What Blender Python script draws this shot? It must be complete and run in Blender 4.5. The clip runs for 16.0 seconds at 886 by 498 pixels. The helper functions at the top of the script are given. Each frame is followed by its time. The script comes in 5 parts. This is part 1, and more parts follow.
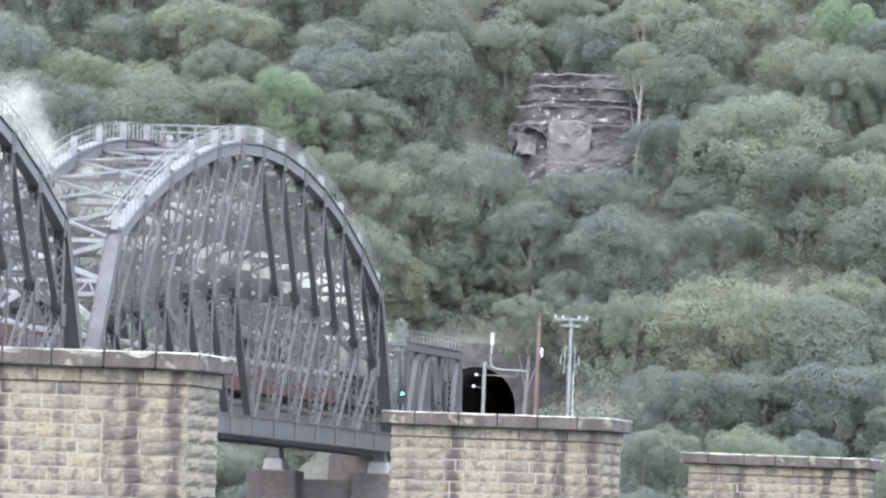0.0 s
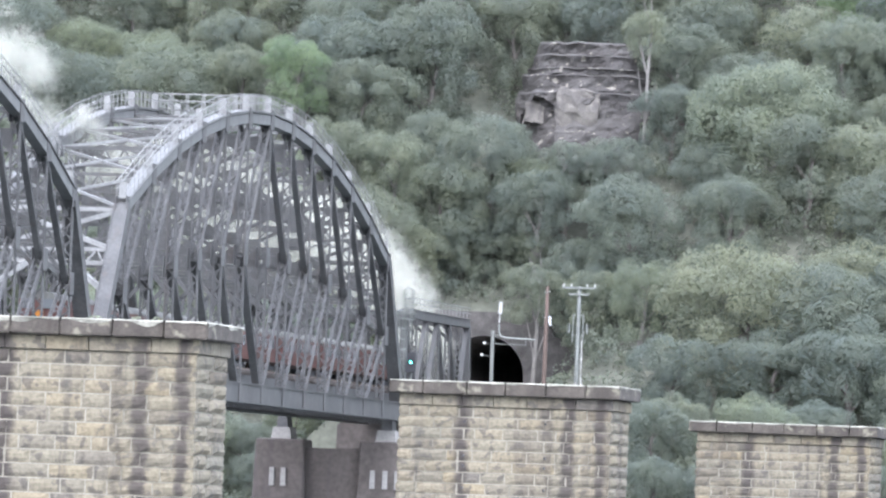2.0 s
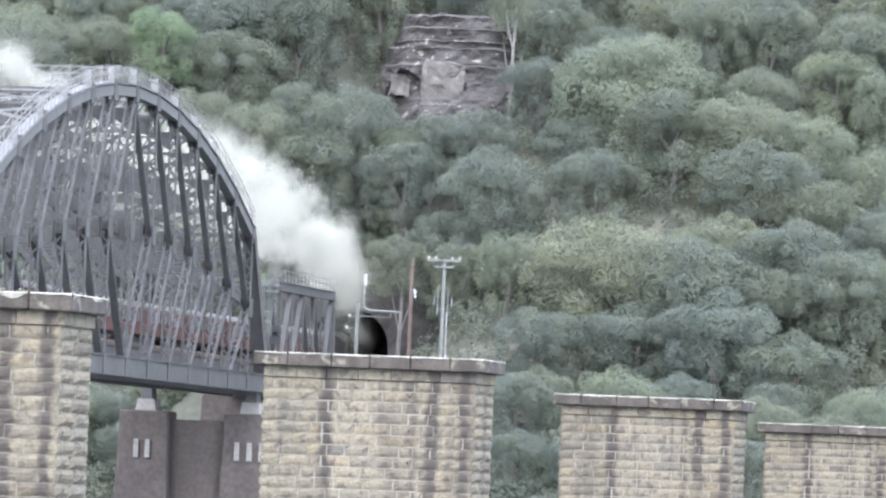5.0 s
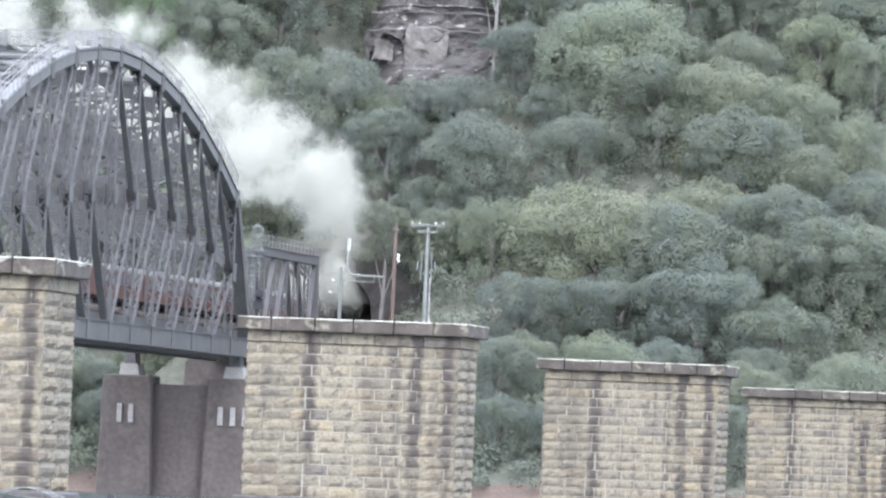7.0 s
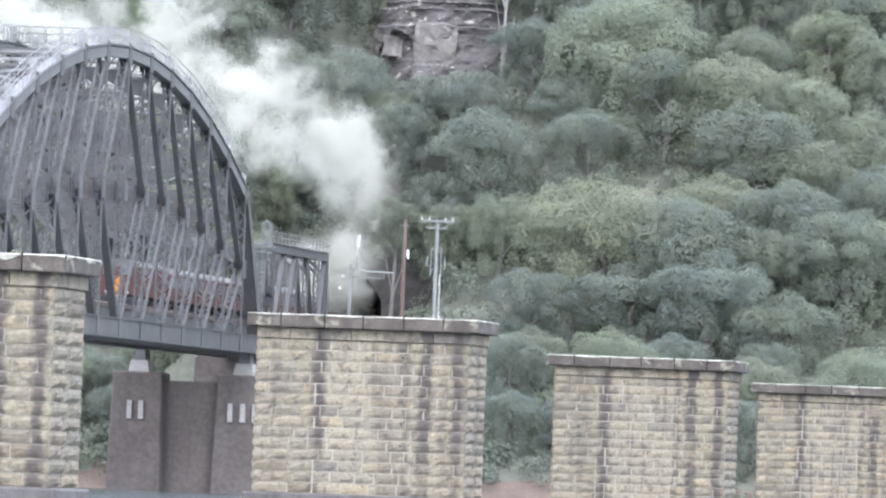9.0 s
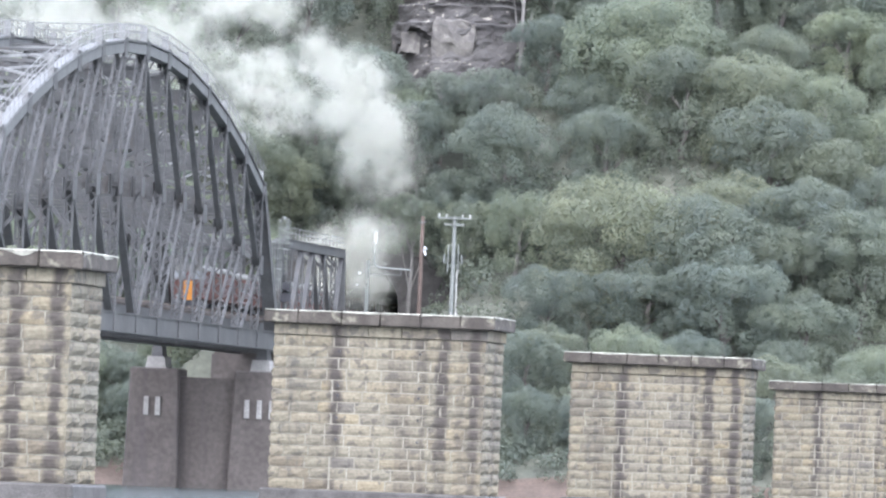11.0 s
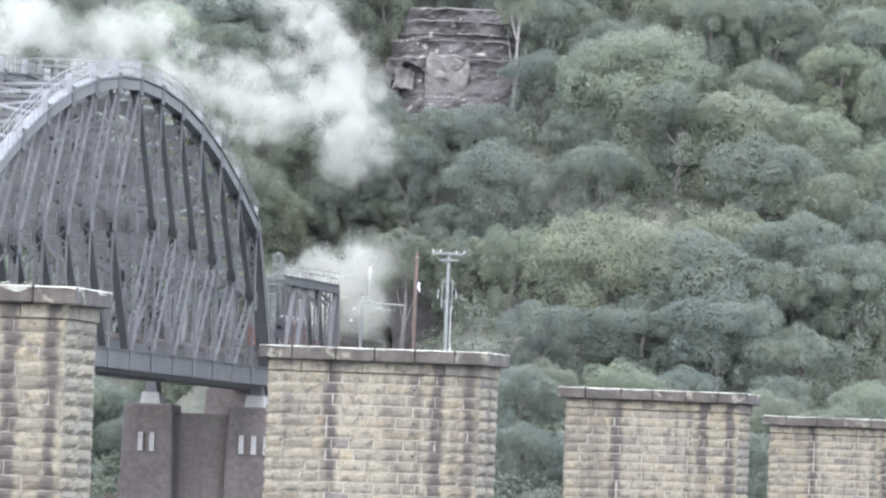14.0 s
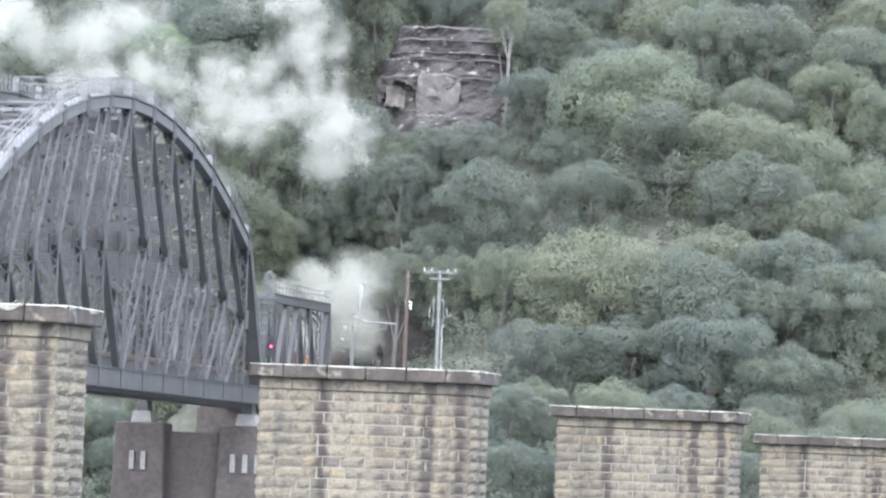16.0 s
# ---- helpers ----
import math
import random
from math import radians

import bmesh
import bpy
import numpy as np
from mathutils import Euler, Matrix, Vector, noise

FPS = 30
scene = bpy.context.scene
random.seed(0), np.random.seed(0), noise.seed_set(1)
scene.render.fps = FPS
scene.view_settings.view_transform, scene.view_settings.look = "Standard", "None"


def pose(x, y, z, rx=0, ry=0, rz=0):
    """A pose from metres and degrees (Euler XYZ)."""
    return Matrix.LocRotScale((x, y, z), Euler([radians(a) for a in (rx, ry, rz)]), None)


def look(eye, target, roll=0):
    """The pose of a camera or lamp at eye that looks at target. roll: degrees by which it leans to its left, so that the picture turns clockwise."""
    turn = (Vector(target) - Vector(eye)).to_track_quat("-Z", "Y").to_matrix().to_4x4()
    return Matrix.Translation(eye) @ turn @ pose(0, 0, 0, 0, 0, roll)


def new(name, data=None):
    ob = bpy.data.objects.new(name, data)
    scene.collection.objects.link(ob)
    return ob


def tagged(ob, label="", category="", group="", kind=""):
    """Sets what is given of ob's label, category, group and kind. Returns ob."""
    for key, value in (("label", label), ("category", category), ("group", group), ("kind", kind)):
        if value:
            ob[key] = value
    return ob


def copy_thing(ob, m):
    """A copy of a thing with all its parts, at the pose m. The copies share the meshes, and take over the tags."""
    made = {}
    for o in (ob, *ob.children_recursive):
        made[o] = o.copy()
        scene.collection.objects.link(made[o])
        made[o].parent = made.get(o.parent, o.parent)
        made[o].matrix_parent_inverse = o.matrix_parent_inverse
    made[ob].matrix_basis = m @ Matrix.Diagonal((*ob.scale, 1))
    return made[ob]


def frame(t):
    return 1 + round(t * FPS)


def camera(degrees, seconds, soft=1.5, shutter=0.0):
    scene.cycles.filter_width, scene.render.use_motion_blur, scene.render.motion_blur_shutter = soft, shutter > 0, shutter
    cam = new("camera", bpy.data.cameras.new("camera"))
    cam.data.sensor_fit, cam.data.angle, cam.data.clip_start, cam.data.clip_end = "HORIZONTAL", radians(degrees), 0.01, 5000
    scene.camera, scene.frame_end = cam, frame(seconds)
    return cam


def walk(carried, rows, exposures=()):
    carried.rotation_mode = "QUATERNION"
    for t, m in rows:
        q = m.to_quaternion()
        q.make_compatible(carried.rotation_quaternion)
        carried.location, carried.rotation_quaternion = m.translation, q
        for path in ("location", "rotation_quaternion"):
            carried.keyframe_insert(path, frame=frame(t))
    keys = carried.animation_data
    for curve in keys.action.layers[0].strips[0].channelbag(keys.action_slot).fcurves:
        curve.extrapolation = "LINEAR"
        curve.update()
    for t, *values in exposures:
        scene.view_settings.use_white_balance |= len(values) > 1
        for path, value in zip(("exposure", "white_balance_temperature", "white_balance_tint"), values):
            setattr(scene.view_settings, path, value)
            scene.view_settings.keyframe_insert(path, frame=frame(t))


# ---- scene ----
EXPOSURE, KELVIN, TINT = 1.98, 5700, 16.5
EYE = (0.0, 0.0, 1.6)
cam = camera(5.249, 16.0, 2.3)
# seconds, heading left of the bridge's line, degrees up, lean to the left
PATH = [
    (0, 9.1340, 1.9388, 2.1491), (0.5, 9.1375, 1.8754, 2.2233), (1, 9.0904, 1.7950, 2.1840),
    (1.5, 9.0931, 1.7675, 2.1721), (2, 9.1753, 1.7513, 2.1074), (2.5, 9.1149, 1.7521, 2.1636),
    (3, 9.0482, 1.7791, 2.1912), (3.5, 8.8789, 1.7757, 2.2162), (4, 8.6085, 1.7537, 2.2774),
    (4.2, 8.5200, 1.7380, 2.2700), (5.2, 8.3600, 1.5850, 2.2700), (6.5, 8.3039, 1.4367, 2.2700),
    (7, 8.2633, 1.4132, 2.2819), (7.5, 8.2895, 1.4315, 2.2211), (8, 8.3036, 1.4142, 2.2071),
    (8.5, 8.3138, 1.3979, 2.1740), (11, 8.4204, 1.3652, 2.2929), (11.5, 8.4676, 1.3890, 2.2943),
    (12, 8.3896, 1.4634, 2.2512), (12.5, 8.3711, 1.4822, 2.2489), (13, 8.3476, 1.5075, 2.1926),
    (13.5, 8.3910, 1.5353, 2.2213), (14, 8.3933, 1.5763, 2.2173), (14.5, 8.3845, 1.5766, 2.2626),
    (15, 8.4173, 1.6129, 2.1278), (15.5, 8.4006, 1.6596, 2.1562), (16, 8.3458, 1.6886, 2.2407),
]


def heading(yaw, up, lean):
    y, p = radians(yaw), radians(up)
    way = Vector((-math.sin(y) * math.cos(p), math.cos(y) * math.cos(p), math.sin(p)))
    return look(EYE, Vector(EYE) + way * 100, lean)


walk(cam, [(t, heading(y, p, r)) for t, y, p, r in PATH], [(0, EXPOSURE, KELVIN, TINT), (16, EXPOSURE, KELVIN, TINT)])

# ---- sky and light: a bright, rainy overcast ----
world = bpy.data.worlds.new("overcast_sky")
scene.world = world
world.use_nodes = True
wn, wl = world.node_tree.nodes, world.node_tree.links
sky = wn.new("ShaderNodeTexSky")
sky.sky_type, sky.sun_disc = "NISHITA", False
sky.sun_elevation, sky.sun_rotation = radians(43), radians(215)
sky.air_density, sky.dust_density = 1.0, 4.0
grey = wn.new("ShaderNodeMix")
grey.data_type = "RGBA"
grey.inputs[0].default_value = 0.75
grey.inputs[7].default_value = (9.0, 9.3, 9.6, 1)
wl.new(sky.outputs[0], grey.inputs[6])
wl.new(grey.outputs[2], wn["Background"].inputs[0])
wn["Background"].inputs[1].default_value = 0.15
sun_data = bpy.data.lights.new("sun", "SUN")
sun_data.energy, sun_data.angle, sun_data.color = 1.3, radians(45), (1.0, 0.97, 0.92)
sun = new("sun", sun_data)
# the brightest part of the cloud stands behind the camera, high, a little to its right
sun.matrix_world = look((0, 0, 0), (-0.30, 0.66, -0.69))


# ---- materials ----
# the old piers stand between these two
PIER_X0, PIER_X1 = -89.1, -77.02


def nodes_of(name, rough=0.8, metal=0.0):
    m = bpy.data.materials.new(name)
    m.use_nodes = True
    n, l = m.node_tree.nodes, m.node_tree.links
    b = n["Principled BSDF"]
    b.inputs["Roughness"].default_value, b.inputs["Metallic"].default_value = rough, metal
    b.inputs["Specular IOR Level"].default_value = 0.25
    return m, n, l, b


def noise_node(n, l, scale, detail=4, vector=None, squeeze=None):
    t = n.new("ShaderNodeTexNoise")
    t.inputs["Scale"].default_value, t.inputs["Detail"].default_value = scale, detail
    if vector is not None:
        if squeeze:
            mp = n.new("ShaderNodeMapping")
            mp.inputs["Scale"].default_value = squeeze
            l.new(vector, mp.inputs[0])
            vector = mp.outputs[0]
        l.new(vector, t.inputs["Vector"])
    return t.outputs[0]


def ramp(n, l, value, *stops):
    r = n.new("ShaderNodeValToRGB")
    while len(r.color_ramp.elements) < len(stops):
        r.color_ramp.elements.new(0.5)
    for e, (p, c) in zip(r.color_ramp.elements, stops):
        e.position, e.color = p, (*c, 1) if len(c) == 3 else c
    l.new(value, r.inputs[0])
    return r.outputs[0]


def mixed(n, l, a, b, fac, blend="MIX"):
    m = n.new("ShaderNodeMix")
    m.data_type, m.blend_type = "RGBA", blend
    for sock, v in ((m.inputs[0], fac), (m.inputs[6], a), (m.inputs[7], b)):
        if isinstance(v, (int, float)):
            sock.default_value = v
        elif isinstance(v, tuple):
            sock.default_value = (*v, 1)
        else:
            l.new(v, sock)
    return m.outputs[2]


def bump(n, l, b, height, strength, distance):
    k = n.new("ShaderNodeBump")
    k.inputs["Strength"].default_value, k.inputs["Distance"].default_value = strength, distance
    l.new(height, k.inputs["Height"])
    l.new(k.outputs[0], b.inputs["Normal"])


def place(n):
    return n.new("ShaderNodeNewGeometry").outputs["Position"]


def grained(name, dark, light, scale, rough=0.8, metal=0.0, relief=0.02, streaks=None, stain=0.0):
    """A weathered surface: two scales of variation between two tones, with rain streaks down it if wanted."""
    m, n, l, b = nodes_of(name, rough, metal)
    p = place(n)
    big = noise_node(n, l, scale, 3, p)
    fine = noise_node(n, l, scale * 9, 5, p)
    c = mixed(n, l, dark, light, ramp(n, l, big, (0.3, (0, 0, 0)), (0.7, (1, 1, 1))))
    c = mixed(n, l, c, ramp(n, l, fine, (0.3, (0.62,) * 3), (0.7, (1.25,) * 3)), 0.6, "MULTIPLY")
    if streaks:
        s = noise_node(n, l, 1.0, 4, p, (1.6, 1.6, 0.10))
        c = mixed(n, l, c, streaks, ramp(n, l, s, (0.56, (0, 0, 0)), (0.72, (stain,) * 3)))
    l.new(c, b.inputs["Base Color"])
    bump(n, l, b, fine, 0.5, relief)
    return m


def stone_material(name, tones, stain):
    """Sandstone: each block its own tone, grain, dark weather stains with a shape of their own."""
    m, n, l, b = nodes_of(name, 0.9)
    p = place(n)
    own = n.new("ShaderNodeObjectInfo").outputs["Random"]
    c = ramp(n, l, own, *[(i / (len(tones) - 1), t) for i, t in enumerate(tones)])
    fine = noise_node(n, l, 5.0, 6, p)
    c = mixed(n, l, c, ramp(n, l, fine, (0.3, (0.6,) * 3), (0.7, (1.2,) * 3)), 0.7, "MULTIPLY")
    patch = noise_node(n, l, 1.7, 6, p)
    c = mixed(n, l, c, (0.055, 0.05, 0.045), ramp(n, l, patch, (0.55, (0, 0, 0)), (0.61, (stain * 0.8,) * 3)))
    s = noise_node(n, l, 1.0, 6, p, (1.9, 1.9, 0.09))
    c = mixed(n, l, c, (0.05, 0.046, 0.042), ramp(n, l, s, (0.60, (0, 0, 0)), (0.67, (stain * 0.6,) * 3)))
    run = noise_node(n, l, 1.0, 5, p, (0.62, 0.62, 0.035))
    c = mixed(n, l, c, (0.058, 0.049, 0.041), ramp(n, l, run, (0.56, (0, 0, 0)), (0.63, (stain * 0.6,) * 3)))
    # rainwater has run down the joints of the shafts from the cap
    sep = n.new("ShaderNodeSeparateXYZ")
    l.new(p, sep.inputs[0])
    sway = n.new("ShaderNodeMath")
    sway.operation = "MULTIPLY_ADD"
    l.new(noise_node(n, l, 1.1, 4, p), sway.inputs[0])
    sway.inputs[1].default_value = 0.9
    l.new(sep.outputs[0], sway.inputs[2])
    span = n.new("ShaderNodeMapRange")
    span.inputs[1].default_value, span.inputs[2].default_value = PIER_X0 + 0.45, PIER_X1 + 0.45
    l.new(sway.outputs[0], span.inputs[0])
    wet = (1.0, 1.0, 1.0)
    dry = (0.0, 0.0, 0.0)
    lines = ramp(n, l, span.outputs[0], (0.25, dry), (0.285, wet), (0.315, wet), (0.345, dry), (0.69, dry), (0.715, (0.7,) * 3), (0.74, dry),
                 (0.765, dry), (0.785, wet), (0.82, wet), (0.84, dry), (0.92, dry), (0.94, wet), (0.965, wet), (0.985, dry))
    broken = ramp(n, l, noise_node(n, l, 1.0, 4, p, (0.5, 0.02, 0.22)), (0.30, dry), (0.43, (min(1.0, stain * 1.25),) * 3))
    c = mixed(n, l, c, (0.050, 0.043, 0.037), mixed(n, l, lines, broken, 1.0, "MULTIPLY"))
    l.new(c, b.inputs["Base Color"])
    bump(n, l, b, fine, 0.7, 0.05)
    return m


def leaf_material(name, tones):
    m, n, l, b = nodes_of(name, 0.5)
    b.inputs["Specular IOR Level"].default_value = 0.3
    info = n.new("ShaderNodeObjectInfo")
    isl = n.new("ShaderNodeNewGeometry").outputs["Random Per Island"]
    c = ramp(n, l, info.outputs["Random"], *[(i / (len(tones) - 1), t) for i, t in enumerate(tones)])
    c = mixed(n, l, c, ramp(n, l, isl, (0.0, (0.95,) * 3), (1.0, (1.05,) * 3)), 1.0, "MULTIPLY")
    cl = noise_node(n, l, 0.35, 3, place(n))
    c = mixed(n, l, c, ramp(n, l, cl, (0.35, (0.9, 0.92, 0.95)), (0.65, (1.12, 1.1, 1.0))), 1.0, "MULTIPLY")
    l.new(c, b.inputs["Base Color"])
    t = n.new("ShaderNodeBsdfTranslucent")
    l.new(c, t.inputs[0])
    mx = n.new("ShaderNodeMixShader")
    mx.inputs[0].default_value = 0.6
    l.new(b.outputs[0], mx.inputs[1])
    l.new(t.outputs[0], mx.inputs[2])
    l.new(mx.outputs[0], n["Material Output"].inputs[0])
    return m


def glow(name, colour, strength):
    m, n, l, b = nodes_of(name, 0.3)
    b.inputs["Base Color"].default_value = (*colour, 1)
    b.inputs["Emission Color"].default_value = (*colour, 1)
    b.inputs["Emission Strength"].default_value = strength
    return m


def smoke_material():
    m, n, l, b = nodes_of("steam", 1.0)
    d = n.new("ShaderNodeBsdfDiffuse")
    t = n.new("ShaderNodeBsdfTranslucent")
    for s in (d, t):
        s.inputs[0].default_value = (0.47, 0.47, 0.405, 1)
    mx = n.new("ShaderNodeMixShader")
    mx.inputs[0].default_value = 0.5
    l.new(d.outputs[0], mx.inputs[1])
    l.new(t.outputs[0], mx.inputs[2])
    clear = n.new("ShaderNodeBsdfTransparent")
    veil = n.new("ShaderNodeMixShader")
    veil.inputs[0].default_value = 0.27
    l.new(clear.outputs[0], veil.inputs[1])
    l.new(mx.outputs[0], veil.inputs[2])
    l.new(veil.outputs[0], n["Material Output"].inputs[0])
    return m


SAND = [(0.111, 0.098, 0.074), (0.165, 0.144, 0.100), (0.147, 0.135, 0.101), (0.194, 0.162, 0.104), (0.132, 0.119, 0.089), (0.175, 0.152, 0.107)]
SAND = SAND + SAND + [(0.108, 0.091, 0.065)]
M_BLOCK = stone_material("sandstone_blocks", SAND, 0.75)
M_PANEL = stone_material("sandstone_panel", [(0.157, 0.142, 0.105), (0.184, 0.160, 0.113), (0.139, 0.125, 0.096), (0.194, 0.164, 0.108), (0.162, 0.142, 0.102), (0.174, 0.155, 0.111), (0.148, 0.133, 0.100), (0.167, 0.147, 0.105), (0.180, 0.157, 0.111), (0.108, 0.098, 0.082)], 0.8)
M_CAP = grained("weathered_cap_stone", (0.038, 0.033, 0.028), (0.086, 0.075, 0.062), 0.8, 0.9, 0, 0.05, (0.035, 0.029, 0.022), 0.7)
M_LICHEN = grained("lichen_crust", (0.081, 0.079, 0.063), (0.324, 0.315, 0.261), 0.9, 0.95, 0, 0.04, (0.063, 0.059, 0.054), 0.7)
# lichen and washed stone on the upward edges of the caps
_n, _l = M_CAP.node_tree.nodes, M_CAP.node_tree.links
_b = _n["Principled BSDF"]
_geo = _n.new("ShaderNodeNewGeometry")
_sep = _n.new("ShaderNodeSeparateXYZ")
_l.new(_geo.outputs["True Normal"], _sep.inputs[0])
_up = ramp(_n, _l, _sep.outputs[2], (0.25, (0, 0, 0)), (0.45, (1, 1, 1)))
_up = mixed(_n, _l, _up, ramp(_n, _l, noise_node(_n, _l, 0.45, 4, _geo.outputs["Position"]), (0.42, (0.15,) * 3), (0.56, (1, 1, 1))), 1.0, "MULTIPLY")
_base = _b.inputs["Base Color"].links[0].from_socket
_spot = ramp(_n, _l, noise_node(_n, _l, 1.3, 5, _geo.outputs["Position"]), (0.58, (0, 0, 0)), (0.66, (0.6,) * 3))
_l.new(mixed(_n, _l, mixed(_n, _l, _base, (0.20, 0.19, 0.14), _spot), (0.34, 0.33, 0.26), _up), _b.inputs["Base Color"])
M_MORTAR = grained("mortar", (0.187, 0.174, 0.139), (0.260, 0.241, 0.191), 0.8, 0.95, 0, 0.03, (0.049, 0.044, 0.038), 0.7)
M_PLINTH = grained("wet_plinth_stone", (0.045, 0.042, 0.038), (0.089, 0.083, 0.076), 0.9, 0.7, 0, 0.05)
M_STEEL = grained("dark_grey_painted_steel", (0.058, 0.058, 0.057), (0.087, 0.087, 0.084), 0.5, 0.5, 0, 0.004, (0.090, 0.068, 0.053), 0.3)
M_STEEL_LIGHT = grained("light_grey_painted_steel", (0.145, 0.147, 0.141), (0.207, 0.208, 0.199), 0.6, 0.5, 0, 0.003, (0.123, 0.119, 0.115), 0.4)
M_STEEL_MID = grained("mid_grey_painted_steel", (0.097, 0.098, 0.094), (0.133, 0.134, 0.129), 0.6, 0.5, 0, 0.003, (0.053, 0.051, 0.051), 0.4)
M_SLEEPER = grained("weathered_sleeper_timber", (0.07, 0.062, 0.056), (0.12, 0.108, 0.098), 0.9, 0.9, 0, 0.01)
M_GALV = grained("galvanised_steel", (0.133, 0.141, 0.130), (0.180, 0.188, 0.171), 2.0, 0.45, 0.3, 0.002)
M_CONCRETE = grained("stained_brown_concrete", (0.068, 0.059, 0.052), (0.095, 0.083, 0.074), 0.25, 0.85, 0, 0.02, (0.063, 0.054, 0.054), 0.5)
M_CONCRETE_PALE = grained("pale_concrete", (0.195, 0.188, 0.172), (0.265, 0.255, 0.235), 0.9, 0.85, 0, 0.02)
M_GROUND = grained("bush_floor", (0.070, 0.074, 0.058), (0.105, 0.108, 0.082), 0.15, 0.95, 0, 0.2)
M_BANK = grained("red_earth_bank", (0.070, 0.054, 0.043), (0.110, 0.082, 0.065), 0.4, 0.95, 0, 0.1)
M_BALLAST = grained("track_ballast", (0.12, 0.115, 0.11), (0.24, 0.23, 0.22), 3.0, 0.95, 0, 0.05)
M_ROCK = grained("grey_sandstone_cliff", (0.077, 0.071, 0.065), (0.153, 0.142, 0.124), 0.9, 0.9, 0, 0.15, (0.054, 0.050, 0.050), 0.6)
M_CLIFF, _n, _l, _b = nodes_of("sandstone_cliff", 0.9)
_p = place(_n)
_c = mixed(_n, _l, (0.055, 0.051, 0.048), (0.085, 0.080, 0.074), ramp(_n, _l, noise_node(_n, _l, 0.5, 5, _p, (0.5, 0.5, 1.5)), (0.35, (0, 0, 0)), (0.65, (1, 1, 1))))
_c = mixed(_n, _l, _c, (0.23, 0.215, 0.18), ramp(_n, _l, noise_node(_n, _l, 1.6, 6, _p, (0.7, 0.7, 1.1)), (0.62, (0, 0, 0)), (0.68, (1, 1, 1))))
_l.new(_c, _b.inputs["Base Color"])
bump(_n, _l, _b, noise_node(_n, _l, 3.0, 6, _p), 0.8, 0.2)
M_BARK = grained("grey_bark", (0.066, 0.060, 0.053), (0.125, 0.115, 0.100), 0.6, 0.9, 0, 0.03)
M_PALE_BARK = grained("pale_gum_bark", (0.125, 0.118, 0.105), (0.180, 0.170, 0.155), 0.8, 0.85, 0, 0.02)
M_TIMBER = grained("brown_timber_pole", (0.092, 0.070, 0.058), (0.130, 0.096, 0.080), 0.7, 0.85, 0, 0.01)
GUM = [(0.152, 0.175, 0.145), (0.176, 0.198, 0.150), (0.154, 0.179, 0.151), (0.190, 0.208, 0.149), (0.144, 0.167, 0.141), (0.170, 0.192, 0.151)]
OLIVE = [(0.198, 0.224, 0.156), (0.185, 0.210, 0.156), (0.207, 0.224, 0.160)]
FRESH = [(0.175, 0.228, 0.138), (0.182, 0.228, 0.142)]
M_LEAF, M_LEAF_OLIVE, M_LEAF_GREEN = leaf_material("gum_leaves", GUM), leaf_material("sunlit_olive_leaves", OLIVE), leaf_material("fresh_green_leaves", FRESH)
M_RED = grained("red_brown_carriage_paint", (0.075, 0.036, 0.030), (0.098, 0.046, 0.038), 0.5, 0.45, 0, 0.003)
M_ORANGE = grained("orange_paint", (0.416, 0.166, 0.028), (0.478, 0.198, 0.032), 0.6, 0.4, 0, 0.002)
M_ROOF = grained("grey_carriage_roof", (0.110, 0.110, 0.101), (0.165, 0.165, 0.149), 0.5, 0.6, 0, 0.004)
M_BLACK = grained("black_engine_paint", (0.02, 0.02, 0.022), (0.045, 0.045, 0.048), 0.8, 0.45, 0, 0.004)
M_WHITE = grained("white_paint", (0.330, 0.328, 0.310), (0.420, 0.416, 0.395), 0.9, 0.5, 0, 0.003)
M_RAIL = grained("steel_rail", (0.16, 0.12, 0.10), (0.28, 0.23, 0.20), 1.0, 0.4, 0.6, 0.002)
M_STEAM = smoke_material()
M_GREEN_LIGHT = glow("signal_green", (0.1, 1.0, 0.75), 8.0)
M_RED_LIGHT = glow("signal_red", (1.0, 0.05, 0.12), 6.0)
M_WINDOW, _n, _l, _b = nodes_of("carriage_window_glass", 0.08)
_b.inputs["Base Color"].default_value = (0.14, 0.15, 0.155, 1)
_b.inputs["Specular IOR Level"].default_value = 0.9
M_WATER, _n, _l, _b = nodes_of("river_water", 0.12)
_b.inputs["Base Color"].default_value = (0.06, 0.075, 0.075, 1)
bump(_n, _l, _b, noise_node(_n, _l, 0.9, 5, place(_n), (1, 0.5, 1)), 0.6, 0.25)


# ---- mesh helpers ----
def part(name, bm, material, parent=None, label=""):
    me = bpy.data.meshes.new(name)
    bm.to_mesh(me)
    bm.free()
    me.materials.append(material)
    ob = new(name, me)
    ob.parent = parent
    if label:
        tagged(ob, label)
    return ob


def thing(name, label, category, at=(0, 0, 0), group="", kind=""):
    ob = new(name)
    ob.location = at
    return tagged(ob, label, category, group, kind)


def box(bm, lo, hi, taper=0.0):
    """An axis-aligned block; taper draws its top in."""
    (x0, y0, z0), (x1, y1, z1) = lo, hi
    v = [bm.verts.new(p) for p in ((x0, y0, z0), (x1, y0, z0), (x1, y1, z0), (x0, y1, z0),
         (x0 + taper, y0 + taper, z1), (x1 - taper, y0 + taper, z1), (x1 - taper, y1 - taper, z1), (x0 + taper, y1 - taper, z1))]
    for f in ((3, 2, 1, 0), (4, 5, 6, 7), (0, 1, 5, 4), (1, 2, 6, 5), (2, 3, 7, 6), (3, 0, 4, 7)):
        bm.faces.new([v[i] for i in f])


